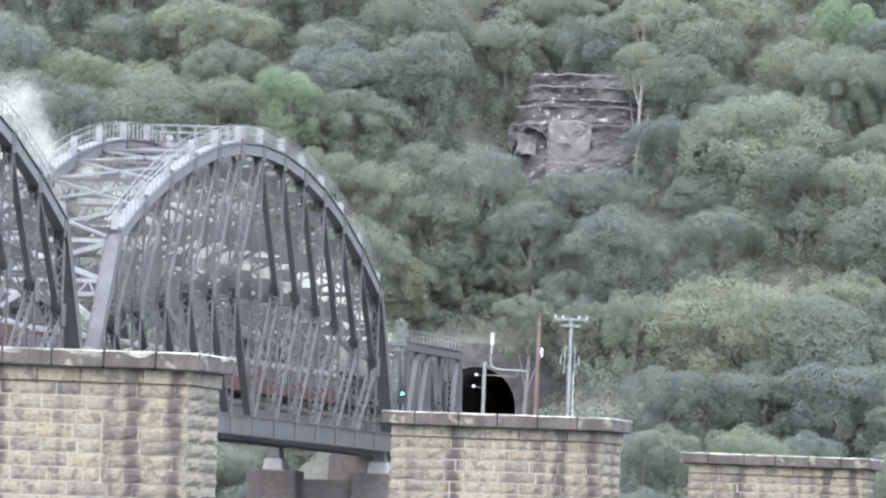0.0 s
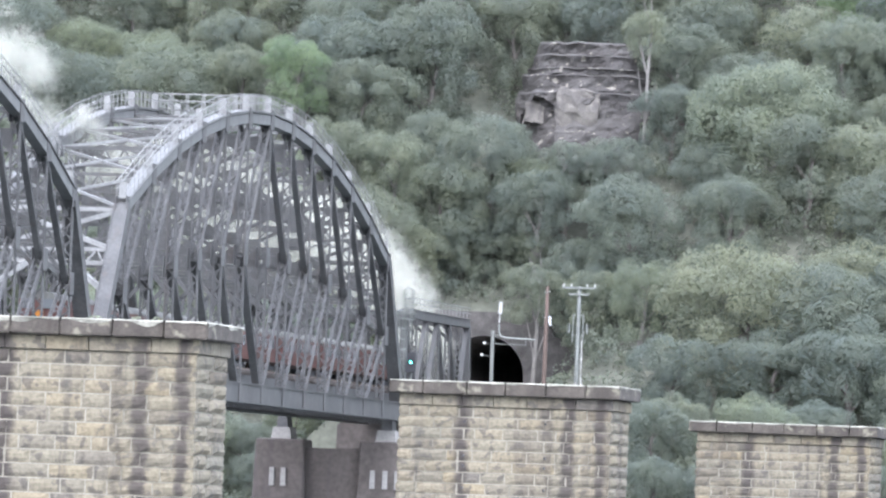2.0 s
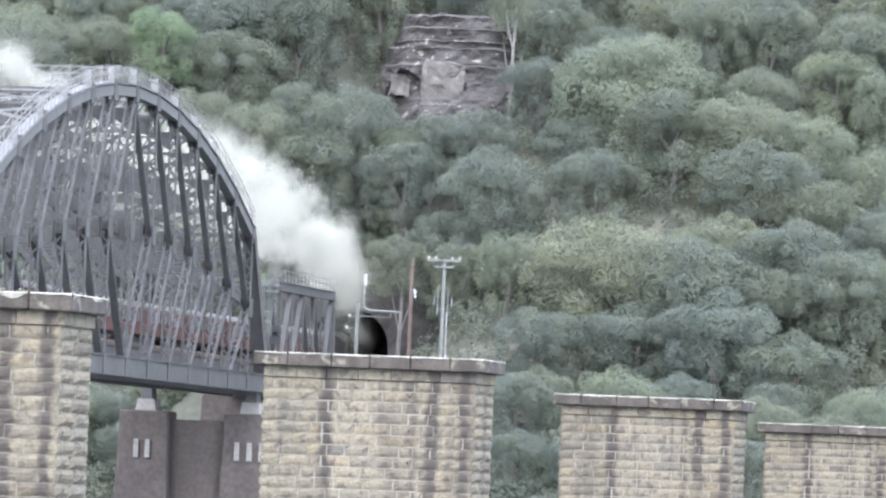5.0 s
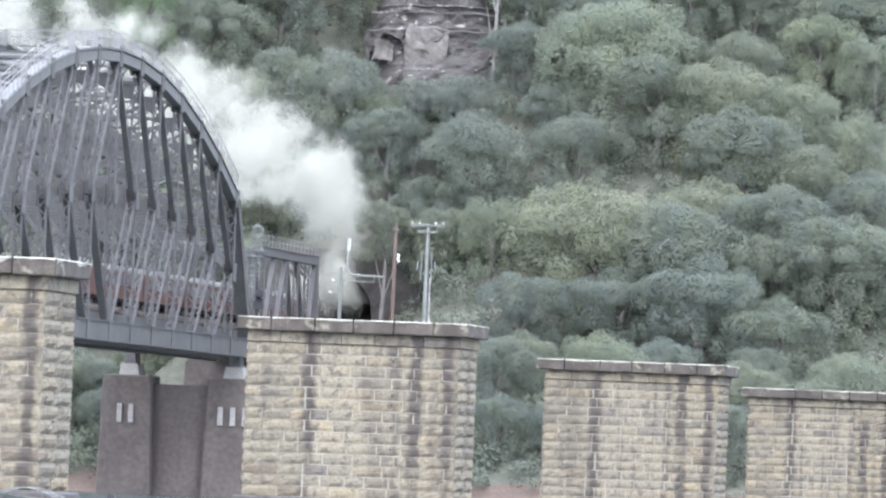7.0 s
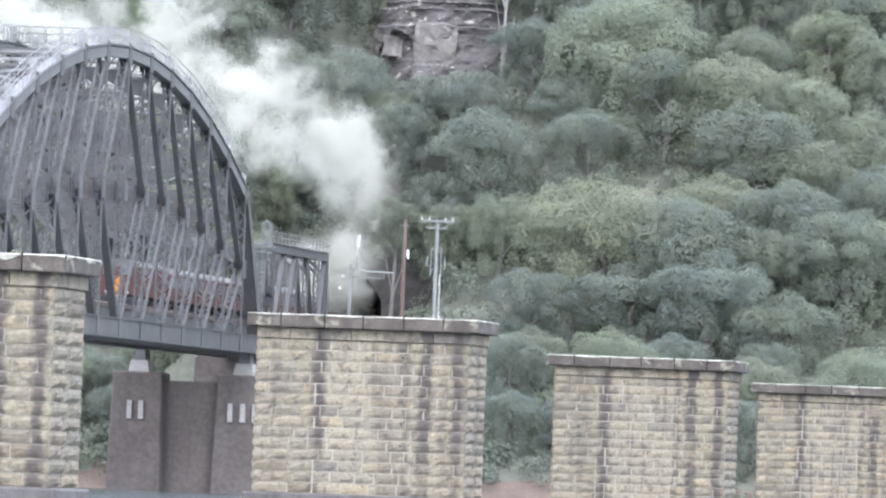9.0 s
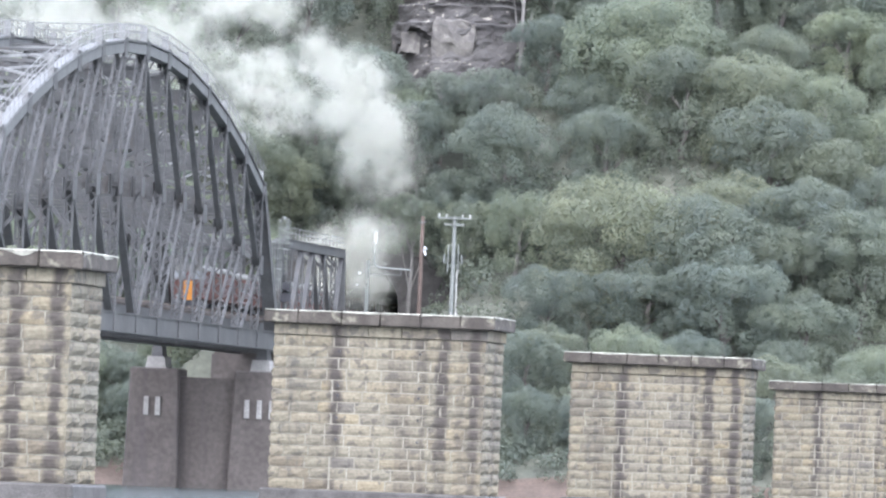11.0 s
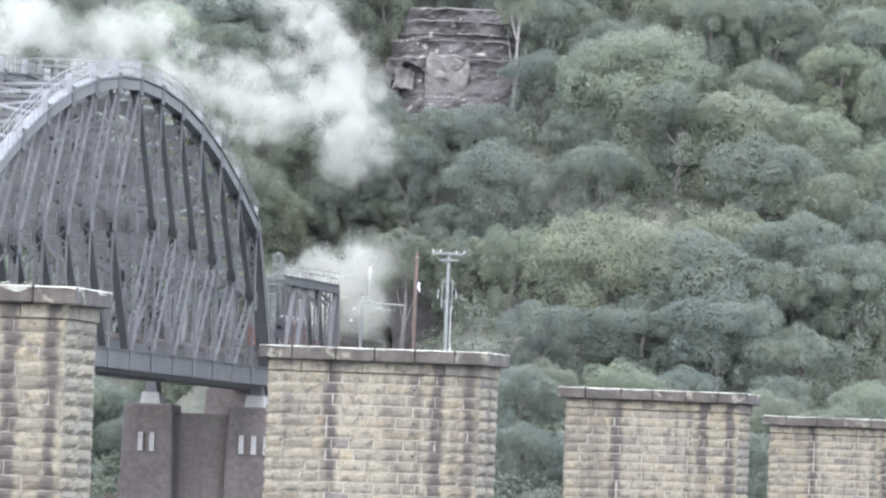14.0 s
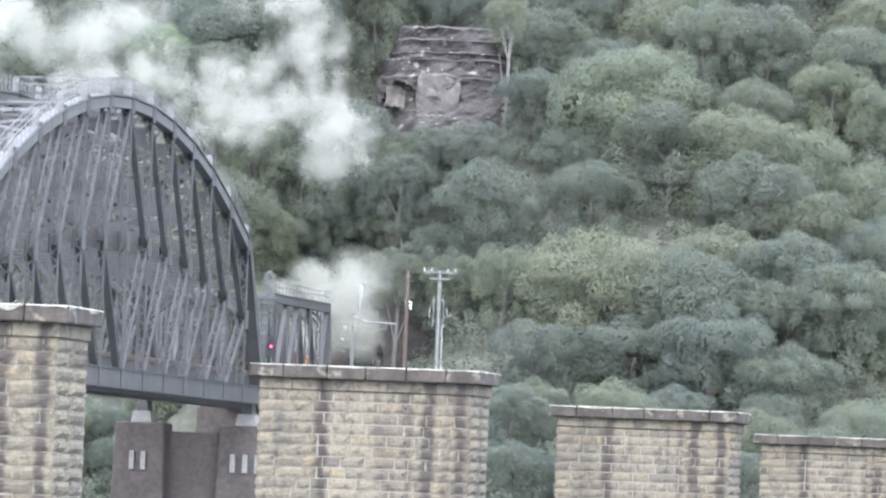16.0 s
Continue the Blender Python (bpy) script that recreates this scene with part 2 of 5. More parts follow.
def bar(bm, a, b, w, h, up=(0, 0, 1)):
    """A straight bar from a to b: w wide across, h deep towards up."""
    a, b = Vector(a), Vector(b)
    d = (b - a).normalized()
    u = Vector(up)
    if abs(d.dot(u)) > 0.98:
        u = Vector((0, 1, 0))
    s = d.cross(u).normalized()
    u = s.cross(d)
    v = []
    for p in (a, b):
        for i, j in ((-1, -1), (1, -1), (1, 1), (-1, 1)):
            v.append(bm.verts.new(p + s * (i * w / 2) + u * (j * h / 2)))
    for f in ((0, 1, 2, 3), (7, 6, 5, 4), (0, 4, 5, 1), (1, 5, 6, 2), (2, 6, 7, 3), (3, 7, 4, 0)):
        bm.faces.new([v[i] for i in f])


def pipe(bm, a, b, r0, r1=None, seg=10):
    a, b = Vector(a), Vector(b)
    r1 = r0 if r1 is None else r1
    q = (b - a).to_track_quat("Z", "Y").to_matrix()
    rings = []
    for p, r in ((a, r0), (b, r1)):
        rings.append([bm.verts.new(p + q @ Vector((r * math.cos(2 * math.pi * i / seg), r * math.sin(2 * math.pi * i / seg), 0))) for i in range(seg)])
    for i in range(seg):
        bm.faces.new((rings[0][i], rings[0][(i + 1) % seg], rings[1][(i + 1) % seg], rings[1][i]))
    bm.faces.new(rings[0][::-1])
    bm.faces.new(rings[1])


def laced(bm, a, b, wide, deep, pitch=0.75):
    """A built-up member: four corner angles laced with flat bars on the two sides that lie in the truss's plane."""
    a, b = Vector(a), Vector(b)
    d = (b - a).normalized()
    s = Vector((1, 0, 0))
    u = s.cross(d).normalized()
    for i in (-1, 1):
        for j in (-1, 1):
            o = s * (i * wide / 2) + u * (j * deep / 2)
            bar(bm, a + o, b + o, 0.10, 0.10, u)
    length = (b - a).length
    n = max(2, int(length / pitch))
    for i in (-1, 1):
        for k in range(n):
            j = 1 if k % 2 else -1
            p = a + d * (length * k / n) + s * (i * wide / 2) + u * (j * deep / 2)
            q = a + d * (length * (k + 1) / n) + s * (i * wide / 2) - u * (j * deep / 2)
            bar(bm, p, q, 0.02, 0.09, u)
    for j in (-1, 1):
        for k in range(n):
            i = 1 if k % 2 else -1
            p = a + d * (length * k / n) + s * (i * wide / 2) + u * (j * deep / 2)
            q = a + d * (length * (k + 1) / n) - s * (i * wide / 2) + u * (j * deep / 2)
            bar(bm, p, q, 0.075, 0.02, u)


def plated(bm, a, b, wide, deep):
    """A built-up member of two flanges and a solid web."""
    a, b = Vector(a), Vector(b)
    d = (b - a).normalized()
    s = Vector((1, 0, 0))
    u = s.cross(d).normalized()
    bar(bm, a, b, wide * 0.92, deep * 0.55, u)
    for j in (-1, 1):
        bar(bm, a + u * (j * deep * 0.42), b + u * (j * deep * 0.42), wide, deep * 0.16, u)


# ---- water and the hill ----
TRACK_X = (-143.6, -139.8)
MID_X = -141.7
RAIL_Z = 15.2
PORTAL_Y = 905.0


def hill_z(x, y):
    wob = 3.0 * noise.noise((x * 0.03, y * 0.03, 0.3)) + 1.2 * noise.noise((x * 0.11, y * 0.11, 4.0))
    shore = 848 + 5 * noise.noise((x * 0.05, 2.0, 0)) + 0.0006 * (x + 142) ** 2
    s = y - shore
    if s < 0:
        z = max(-4.0, 0.35 * s)
    elif s < 6:
        z = 0.5 * s
    elif s < 36:
        z = 3.0 + 0.37 * (s - 6)
    else:
        z = 14.1 + 0.72 * (s - 36)
    if s > 6:
        z += wob * min(1.0, (s - 6) / 25)
    top = 150 + 12 * noise.noise((x * 0.004, 0.7, y * 0.002))
    if z > top - 40:
        z = top - 40 * math.exp(-(z - top + 40) / 40)
    # the railway's level bench and the cutting to the tunnel
    off = abs(x - MID_X)
    if 866 < y < PORTAL_Y + 1 and off < 14:
        bench = RAIL_Z - 0.75
        z = bench if off < 6.5 else bench + (z - bench) * min(1.0, (off - 6.5) / 7.5)
    elif y >= PORTAL_Y + 1 and off < 14:
        roof = 23.6 + 0.85 * (y - PORTAL_Y - 1)
        z = min(z, roof) if off < 8 else z + (min(z, roof) - z) * (14 - off) / 6
    return z


def lattice_grid(lo, hi, fine_lo, fine_hi, fine, coarse):
    vals = list(np.arange(fine_lo, fine_hi + 0.01, fine))
    v, step = fine_lo, fine
    while v > lo:
        step = min(coarse, step * 1.25)
        v -= step
        vals.insert(0, v)
    v, step = fine_hi, fine
    while v < hi:
        step = min(coarse, step * 1.25)
        v += step
        vals.append(v)
    return vals


def build_hill():
    xs = lattice_grid(-2400, 2200, -205.7, -65.7, 2.0, 120)
    ys = lattice_grid(700, 4200, 836, 990, 2.0, 150)
    verts = [(x, y, hill_z(x, y)) for y in ys for x in xs]
    faces = []
    w = len(xs)
    for j in range(len(ys) - 1):
        for i in range(w - 1):
            cx, cy = (xs[i] + xs[i + 1]) / 2, (ys[j] + ys[j + 1]) / 2
            if abs(cx - MID_X) < 6 and PORTAL_Y - 0.9 < cy < PORTAL_Y + 0.9:
                continue
            faces.append((j * w + i, j * w + i + 1, (j + 1) * w + i + 1, (j + 1) * w + i))
    me = bpy.data.meshes.new("ground")
    me.from_pydata(verts, [], faces)
    me.polygons.foreach_set("use_smooth", [True] * len(faces))
    me.materials.append(M_GROUND)
    me.materials.append(M_BANK)
    mats = [1 if all(-1 < verts[k][2] < 2.6 for k in f) and abs(verts[f[0]][0] + 145) < 120 else 0 for f in faces]
    me.polygons.foreach_set("material_index", mats)
    tagged(new("ground", me), "steep bush-covered hillside above the river", "hillside", kind="structure")


build_hill()
bm = bmesh.new()
box(bm, (-2500, -400, -5.0), (2300, 900, 0.0))
tagged(part("water", bm, M_WATER), "grey rippled river water", "water", kind="structure")
bm = bmesh.new()
box(bm, (-8, -30, -3.0), (30, 0.9, 0.05))
tagged(part("river_bank", bm, M_BANK), "low bank on which the camera stands", "ground", kind="structure")


def build_tunnel():
    portal = thing("tunnel_portal", "dark railway tunnel portal in the hillside", "tunnel", (0, 0, 0), kind="structure")
    y0, y1, half, spring, top = PORTAL_Y - 0.6, PORTAL_Y + 1.5, 3.75, RAIL_Z + 2.6, RAIL_Z + 8.6
    arch = [(MID_X + half * math.cos(a), spring + half * math.sin(a)) for a in np.linspace(0, math.pi, 17)]
    arch = [(MID_X + half, RAIL_Z - 1.2)] + arch + [(MID_X - half, RAIL_Z - 1.2)]
    outer = []
    for x, z in arch:
        outer.append((MID_X + (8.5 if x > MID_X else -8.5), z) if z < spring + 2.4 else (MID_X + (x - MID_X) * 1.85, top))
    bm = bmesh.new()
    rows = [[bm.verts.new((x, y, z)) for x, z in pts] for y, pts in ((y0, arch), (y0, outer), (y1, outer), (y1, arch))]
    for r in range(4):
        a, b = rows[r], rows[(r + 1) % 4]
        for i in range(len(arch) - 1):
            bm.faces.new((a[i], a[i + 1], b[i + 1], b[i]))
    part("portal_wall", bm, M_PLINTH, portal)
    bm = bmesh.new()
    a = [bm.verts.new((x, y1, z)) for x, z in arch]
    b = [bm.verts.new((x, y1 + 330, z)) for x, z in arch]
    for i in range(len(arch)):
        k = (i + 1) % len(arch)
        bm.faces.new((a[i], b[i], b[k], a[k]))
    bm.faces.new(b)
    part("tunnel_lining", bm, M_CONCRETE_PALE, portal)


build_tunnel()


# ---- the steel bridge ----
NEAR_X, FAR_X = -137.1, -146.3
PANEL, COUNT = 9.8, 14
SPAN_Y = 690.1
DECK_Z = 13.0


def top_z(u):
    """Height of the curved upper chord at u metres from the span's first bearing."""
    return 35.2 - 0.00268 * (u - PANEL * COUNT / 2) ** 2


def railing(bm, pts, height, post, width=0.05, rails=(1.0, 0.55)):
    for a, b in zip(pts, pts[1:]):
        a, b = Vector(a), Vector(b)
        for r in rails:
            o = Vector((0, 0, height * r))
            bar(bm, a + o, b + o, width, width)
        n = max(1, round((b - a).length / post))
        for k in range(n):
            p = a.lerp(b, k / n)
            bar(bm, p, p + Vector((0, 0, height)), width * 1.2, width * 1.2)


def through_span(at_y):
    span = thing("truss_span", "dark grey steel truss span with curved upper chords", "bridge span", (0, at_y, 0), "spans of the railway bridge")
    n = COUNT
    for x, side in ((NEAR_X, 1), (FAR_X, -1)):
        top = {i: Vector((x, i * PANEL, top_z(i * PANEL) - 0.3)) for i in range(1, n)}
        bot = {i: Vector((x, i * PANEL, DECK_Z)) for i in range(n + 1)}
        mid = {i: (top[i] + bot[i]) / 2 + Vector((0, 0, 0.0)) for i in range(1, n)}
        for i in range(1, n - 1):
            bm = bmesh.new()
            bar(bm, top[i], top[i + 1], 0.8, 0.8)
            bar(bm, top[i] + Vector((0, 0, 0.52)), top[i + 1] + Vector((0, 0, 0.52)), 1.05, 0.08)
            part("upper_chord", bm, M_STEEL_MID, span)
        bm = bmesh.new()
        bar(bm, bot[0], bot[n], 0.7, 1.5)
        for s in (-0.75, 0.75):
            bar(bm, bot[0] + Vector((0, 0, s)), bot[n] + Vector((0, 0, s)), 0.95, 0.1)
        part("lower_chord", bm, M_STEEL, span)
        for a, b in ((bot[0], top[1]), (bot[n], top[n - 1])):
            bm = bmesh.new()
            bar(bm, a, b, 0.95, 0.9)
            for i in (-0.5, 0.5):
                bar(bm, a + Vector((i, 0, 0)), b + Vector((i, 0, 0)), 0.08, 1.05)
            part("end_post", bm, M_STEEL, span)
        for i in range(1, n):
            bm = bmesh.new()
            laced(bm, bot[i], top[i], 0.6, 0.45, 0.62)
            part("vertical_post", bm, M_STEEL, span)
            for c in (mid[i], bot[i], top[i]):
                bm = bmesh.new()
                for s in (-0.42, 0.42):
                    box(bm, (c.x + s - 0.03, c.y - 0.75, c.z - 0.8), (c.x + s + 0.03, c.y + 0.75, c.z + 0.8))
                part("gusset_plate", bm, M_STEEL, span)
        for i in range(1, n):
            step = 1 if i < n // 2 else -1
            for k in ([step] if i != n // 2 else []):
                j = i + k
                bm = bmesh.new()
                laced(bm, mid[i], top[j], 0.6, 0.45) if k > 0 else plated(bm, mid[i], top[j], 0.46, 0.36)
                part("upper_diagonal", bm, M_STEEL, span)
                bm = bmesh.new()
                (plated if k > 0 else laced)(bm, mid[i], bot[j], 0.6, 0.45)
                part("lower_diagonal", bm, M_STEEL, span)
        # walkway and handrails along the upper chord
        for s, nm in ((-0.5, "inner_handrail"), (0.5, "outer_handrail")):
            bm = bmesh.new()
            pts = [top[i] + Vector((s, 0, 0.6)) for i in range(1, n)]
            railing(bm, pts, 1.3, 1.6, 0.042)
            part(nm, bm, M_STEEL_LIGHT, span, "light grey handrail")
        for i in range(1, n - 1):
            bm = bmesh.new()
            bar(bm, top[i] + Vector((0, 0, 0.62)), top[i + 1] + Vector((0, 0, 0.62)), 0.9, 0.06)
            part("chord_walkway", bm, M_STEEL_MID, span)
        for i in range(1, n):
            bm = bmesh.new()
            c = top[i] + Vector((0, 0, 0.62))
            box(bm, (c.x - 0.28, c.y - 0.1, c.z), (c.x + 0.28, c.y + 0.1, c.z + 1.2))
            part("walkway_panel", bm, M_STEEL_LIGHT, span)
    # bracing between the two trusses
    for i in range(1, n):
        y, zt = i * PANEL, top_z(i * PANEL) - 0.4
        bm = bmesh.new()
        for z in (zt, zt - 1.3):
            bar(bm, (NEAR_X, y, z), (FAR_X, y, z), 0.25, 0.22)
        m = 12
        for k in range(m):
            xa, xb = NEAR_X + (FAR_X - NEAR_X) * k / m, NEAR_X + (FAR_X - NEAR_X) * (k + 1) / m
            za, zb = (zt, zt - 1.3) if k % 2 else (zt - 1.3, zt)
            bar(bm, (xa, y, za), (xb, y, zb), 0.1, 0.12)
        part("top_strut", bm, M_STEEL, span)
        bm = bmesh.new()
        low = 22.0
        for z in (low, low + 1.2):
            bar(bm, (NEAR_X, y, z), (FAR_X, y, z), 0.25, 0.22)
        for k in range(m):
            xa, xb = NEAR_X + (FAR_X - NEAR_X) * k / m, NEAR_X + (FAR_X - NEAR_X) * (k + 1) / m
            za, zb = (low, low + 1.2) if k % 2 else (low + 1.2, low)
            bar(bm, (xa, y, za), (xb, y, zb), 0.1, 0.12)
        part("sway_strut", bm, M_STEEL, span)
        if zt - 1.3 > low + 3:
            tiers = 1 if zt - low < 9 else 2
            z0, z1 = low + 1.2, zt - 1.3
            for k in range(tiers):
                za, zb = z0 + (z1 - z0) * k / tiers, z0 + (z1 - z0) * (k + 1) / tiers
                bm = bmesh.new()
                bar(bm, (NEAR_X, y, za), (FAR_X, y, zb), 0.25, 0.28)
                bar(bm, (NEAR_X, y + 0.05, zb), (FAR_X, y + 0.05, za), 0.25, 0.28)
                if k:
                    bar(bm, (NEAR_X, y, za), (FAR_X, y, za), 0.3, 0.5)
                part("sway_brace", bm, M_STEEL, span)
                # plates where the braces meet the posts and cross one another
                g = min(1.5, (zb - za) * 0.3)
                for x, sx in ((NEAR_X - 0.3, -1), (FAR_X + 0.3, 1)):
                    for z, sz in ((za, 1), (zb, -1)):
                        corner = [(x, z), (x + sx * g * 1.5, z), (x, z + sz * g)]
                        bm = bmesh.new()
                        fa = [bm.verts.new((px, y - 0.03, pz)) for px, pz in corner]
                        fb = [bm.verts.new((px, y + 0.08, pz)) for px, pz in corner]
                        bm.faces.new(fa)
                        bm.faces.new(fb[::-1])
                        for e in range(3):
                            bm.faces.new((fa[e], fb[e], fb[(e + 1) % 3], fa[(e + 1) % 3]))
                        part("sway_gusset", bm, M_STEEL, span)
                bm = bmesh.new()
                zc = (za + zb) / 2
                box(bm, ((NEAR_X + FAR_X) / 2 - 0.8, y - 0.04, zc - 0.5), ((NEAR_X + FAR_X) / 2 + 0.8, y + 0.09, zc + 0.5))
                part("sway_gusset", bm, M_STEEL, span)
        for s in (-1, 1):
            xa, xb = (NEAR_X, NEAR_X - 2.0) if s > 0 else (FAR_X, FAR_X + 2.0)
            bm = bmesh.new()
            bar(bm, (xa, y, low - 2.2), (xb, y, low), 0.25, 0.3)
            part("knee_brace", bm, M_STEEL, span)
        if i < n - 1:
            y2, z2 = (i + 1) * PANEL, top_z((i + 1) * PANEL) - 0.4
            for xa, xb in ((NEAR_X, FAR_X), (FAR_X, NEAR_X)):
                bm = bmesh.new()
                bar(bm, (xa, y, zt), (xb, y2, z2), 0.17, 0.2)
                part("top_lateral", bm, M_STEEL_LIGHT, span)
    # a railed gangway across the crest
    yc, zc = n // 2 * PANEL, top_z(n // 2 * PANEL) + 0.36
    bm = bmesh.new()
    box(bm, (FAR_X, yc - 0.45, zc - 0.05), (NEAR_X, yc + 0.45, zc))
    part("cross_gangway", bm, M_STEEL_MID, span)
    for s in (-0.45, 0.45):
        bm = bmesh.new()
        railing(bm, [(FAR_X, yc + s, zc), (NEAR_X, yc + s, zc)], 1.25, 1.3, 0.06)
        part("gangway_handrail", bm, M_STEEL_LIGHT, span, "light grey handrail")
    # sloping portal frames in the planes of the end posts
    for y0, y1 in ((0, PANEL), (n * PANEL, (n - 1) * PANEL)):
        def on(f, x):
            return (x, y0 + (y1 - y0) * f, DECK_Z + (top_z(PANEL) - 0.3 - DECK_Z) * f)
        bm = bmesh.new()
        for f in (0.66, 0.74, 0.98):
            bar(bm, on(f, NEAR_X), on(f, FAR_X), 0.3, 0.3)
        bar(bm, on(0.74, NEAR_X), on(0.98, FAR_X), 0.35, 0.35)
        bar(bm, on(0.74, FAR_X), on(0.98, NEAR_X), 0.35, 0.35)
        for k in range(14):
            a, b = NEAR_X + (FAR_X - NEAR_X) * k / 14, NEAR_X + (FAR_X - NEAR_X) * (k + 1) / 14
            bar(bm, on(0.66 if k % 2 else 0.74, a), on(0.74 if k % 2 else 0.66, b), 0.1, 0.12)
        for x, s in ((NEAR_X, -1), (FAR_X, 1)):
            bar(bm, on(0.48, x), on(0.66, x + s * 3.0), 0.35, 0.4)
        part("portal_frame", bm, M_STEEL_LIGHT, span)
    deck_parts(span, n * PANEL, PANEL, n)
    return span


def deck_parts(span, length, panel, n):
    for i in range(n + 1):
        bm = bmesh.new()
        bar(bm, (NEAR_X - 0.3, i * panel, DECK_Z + 0.1), (FAR_X + 0.3, i * panel, DECK_Z + 0.1), 0.4, 1.5)
        part("cross_girder", bm, M_STEEL, span)
    for tx in TRACK_X:
        for s in (-0.85, 0.85):
            bm = bmesh.new()
            bar(bm, (tx + s, 0, DECK_Z + 1.15), (tx + s, length, DECK_Z + 1.15), 0.35, 0.9)
            part("stringer", bm, M_STEEL, span)
            bm = bmesh.new()
            bar(bm, (tx + math.copysign(0.72, s), 0, RAIL_Z - 0.08), (tx + math.copysign(0.72, s), length, RAIL_Z - 0.08), 0.07, 0.16)
            part("rail", bm, M_RAIL, span)
        bm = bmesh.new()
        for k in range(int(length / 1.2)):
            box(bm, (tx - 1.3, 0.3 + k * 1.2, RAIL_Z - 0.42), (tx + 1.3, 0.6 + k * 1.2, RAIL_Z - 0.17))
        tagged(part("track_timber", bm, M_SLEEPER, span), kind="stuff")


def short_span(at_y, length=37.0):
    span = thing("short_truss_span", "short dark steel truss span with level upper chords", "bridge span", (0, at_y, 0), "spans of the railway bridge")
    n = 6
    p = length / n
    zt = 21.6
    for x in (NEAR_X, FAR_X):
        top = [Vector((x, i * p, zt)) for i in range(n + 1)]
        bot = [Vector((x, i * p, DECK_Z)) for i in range(n + 1)]
        for a, b, nm, w, h in ((top[0] + Vector((0, 1.2, 0)), top[n] - Vector((0, 1.6, 0)), "upper_chord", 0.6, 0.7), (bot[0], bot[n], "lower_chord", 0.6, 1.5)):
            bm = bmesh.new()
            bar(bm, a, b, w, h)
            part(nm, bm, M_STEEL, span)
        for a, b in ((bot[0], top[0] + Vector((0, 1.2, 0))), (bot[n], top[n] - Vector((0, 1.6, 0)))):
            bm = bmesh.new()
            bar(bm, a, b, 0.6, 0.6)
            part("end_post", bm, M_STEEL, span)
        for i in range(1, n):
            bm = bmesh.new()
            laced(bm, bot[i], top[i], 0.4, 0.32, 0.5)
            part("vertical_post", bm, M_STEEL, span)
        for i in range(n):
            bm = bmesh.new()
            a, b = (bot[i], top[i + 1]) if i < n / 2 else (top[i], bot[i + 1])
            if i not in (0, n - 1):
                plated(bm, a, b, 0.38, 0.34)
            else:
                plated(bm, bot[1] if i == 0 else bot[n - 1], (top[0] + Vector((0, 1.4, 0))) if i == 0 else (top[n] - Vector((0, 1.8, 0))), 0.38, 0.34)
            part("diagonal", bm, M_STEEL, span)
        bm = bmesh.new()
        railing(bm, [top[0] + Vector((0.3, 1.2, 0.4)), top[n] + Vector((0.3, -1.6, 0.4))], 1.05, 2.0, 0.045)
        part("handrail", bm, M_STEEL_LIGHT, span, "light grey handrail")
        bm = bmesh.new()
        bar(bm, top[0] + Vector((0, 1.2, 0.4)), top[n] + Vector((0, -1.6, 0.4)), 0.8, 0.08)
        part("chord_walkway", bm, M_STEEL, span)
    for i in range(n + 1):
        y = min(max(i * p, 1.2), length - 1.6)
        bm = bmesh.new()
        bar(bm, (NEAR_X, y, zt), (FAR_X, y, zt), 0.25, 0.5)
        bar(bm, (NEAR_X, y, zt - 1.6), (NEAR_X - 1.8, y, zt), 0.2, 0.25)
        bar(bm, (FAR_X, y, zt - 1.6), (FAR_X + 1.8, y, zt), 0.2, 0.25)
        part("top_strut", bm, M_STEEL, span)
        if i < n:
            y2 = min(max((i + 1) * p, 1.2), length - 1.6)
            for xa, xb in ((NEAR_X, FAR_X), (FAR_X, NEAR_X)):
                bm = bmesh.new()
                bar(bm, (xa, y, zt), (xb, y2, zt), 0.2, 0.2)
                part("top_lateral", bm, M_STEEL, span)
    deck_parts(span, length, p, n)
    return span


LONG = PANEL * COUNT
span_main = through_span(SPAN_Y)
copy_thing(span_main, pose(0, SPAN_Y - LONG - 0.5, 0))
short_span(SPAN_Y + LONG + 1.2)
SHORT_END = SPAN_Y + LONG + 1.2 + 37.0


def river_pier(y):
    pier = thing("bridge_pier", "brown stained twin-shaft concrete pier standing in the river", "bridge pier", (MID_X - 0.8, y, 0), "piers of the railway bridge")
    for s in (-1, 1):
        bm = bmesh.new()
        box(bm, (s * 4.6 - 2.55, -2.6, -5), (s * 4.6 + 2.55, 2.6, 10.3), 0.42)
        bmesh.ops.bevel(bm, geom=bm.edges[:], offset=0.12, segments=1, affect="EDGES")
        shaft = part("shaft", bm, M_CONCRETE, pier)
        bm = bmesh.new()
        box(bm, (s * 4.6 - 0.9, -1.6, 10.25), (s * 4.6 + 0.9, 1.6, 11.3), 0.15)
        part("pedestal", bm, M_CONCRETE_PALE, pier, "pale concrete pedestal")
        bm = bmesh.new()
        box(bm, (s * 4.6 - 0.5, -1.2, 11.3), (s * 4.6 + 0.5, 1.2, 12.25), 0.1)
        part("bearing", bm, M_STEEL, pier)
        # pale blocks on the face put the brightness of lit openings into colour
        for k in ((-0.55, 0.45) if s < 0 else (-0.9, 0.2, 1.25)):
            bm = bmesh.new()
            box(bm, (s * 4.6 + k - 0.22, -2.55, 6.2), (s * 4.6 + k + 0.22, -2.25, 7.8), 0.02)
            part("pale_slot", bm, M_CONCRETE_PALE, shaft, "pale block coloured as a lit opening")
    bm = bmesh.new()
    box(bm, (-2.6, -1.2, -5), (2.6, 1.2, 9.6))
    part("web_wall", bm, M_CONCRETE, pier)


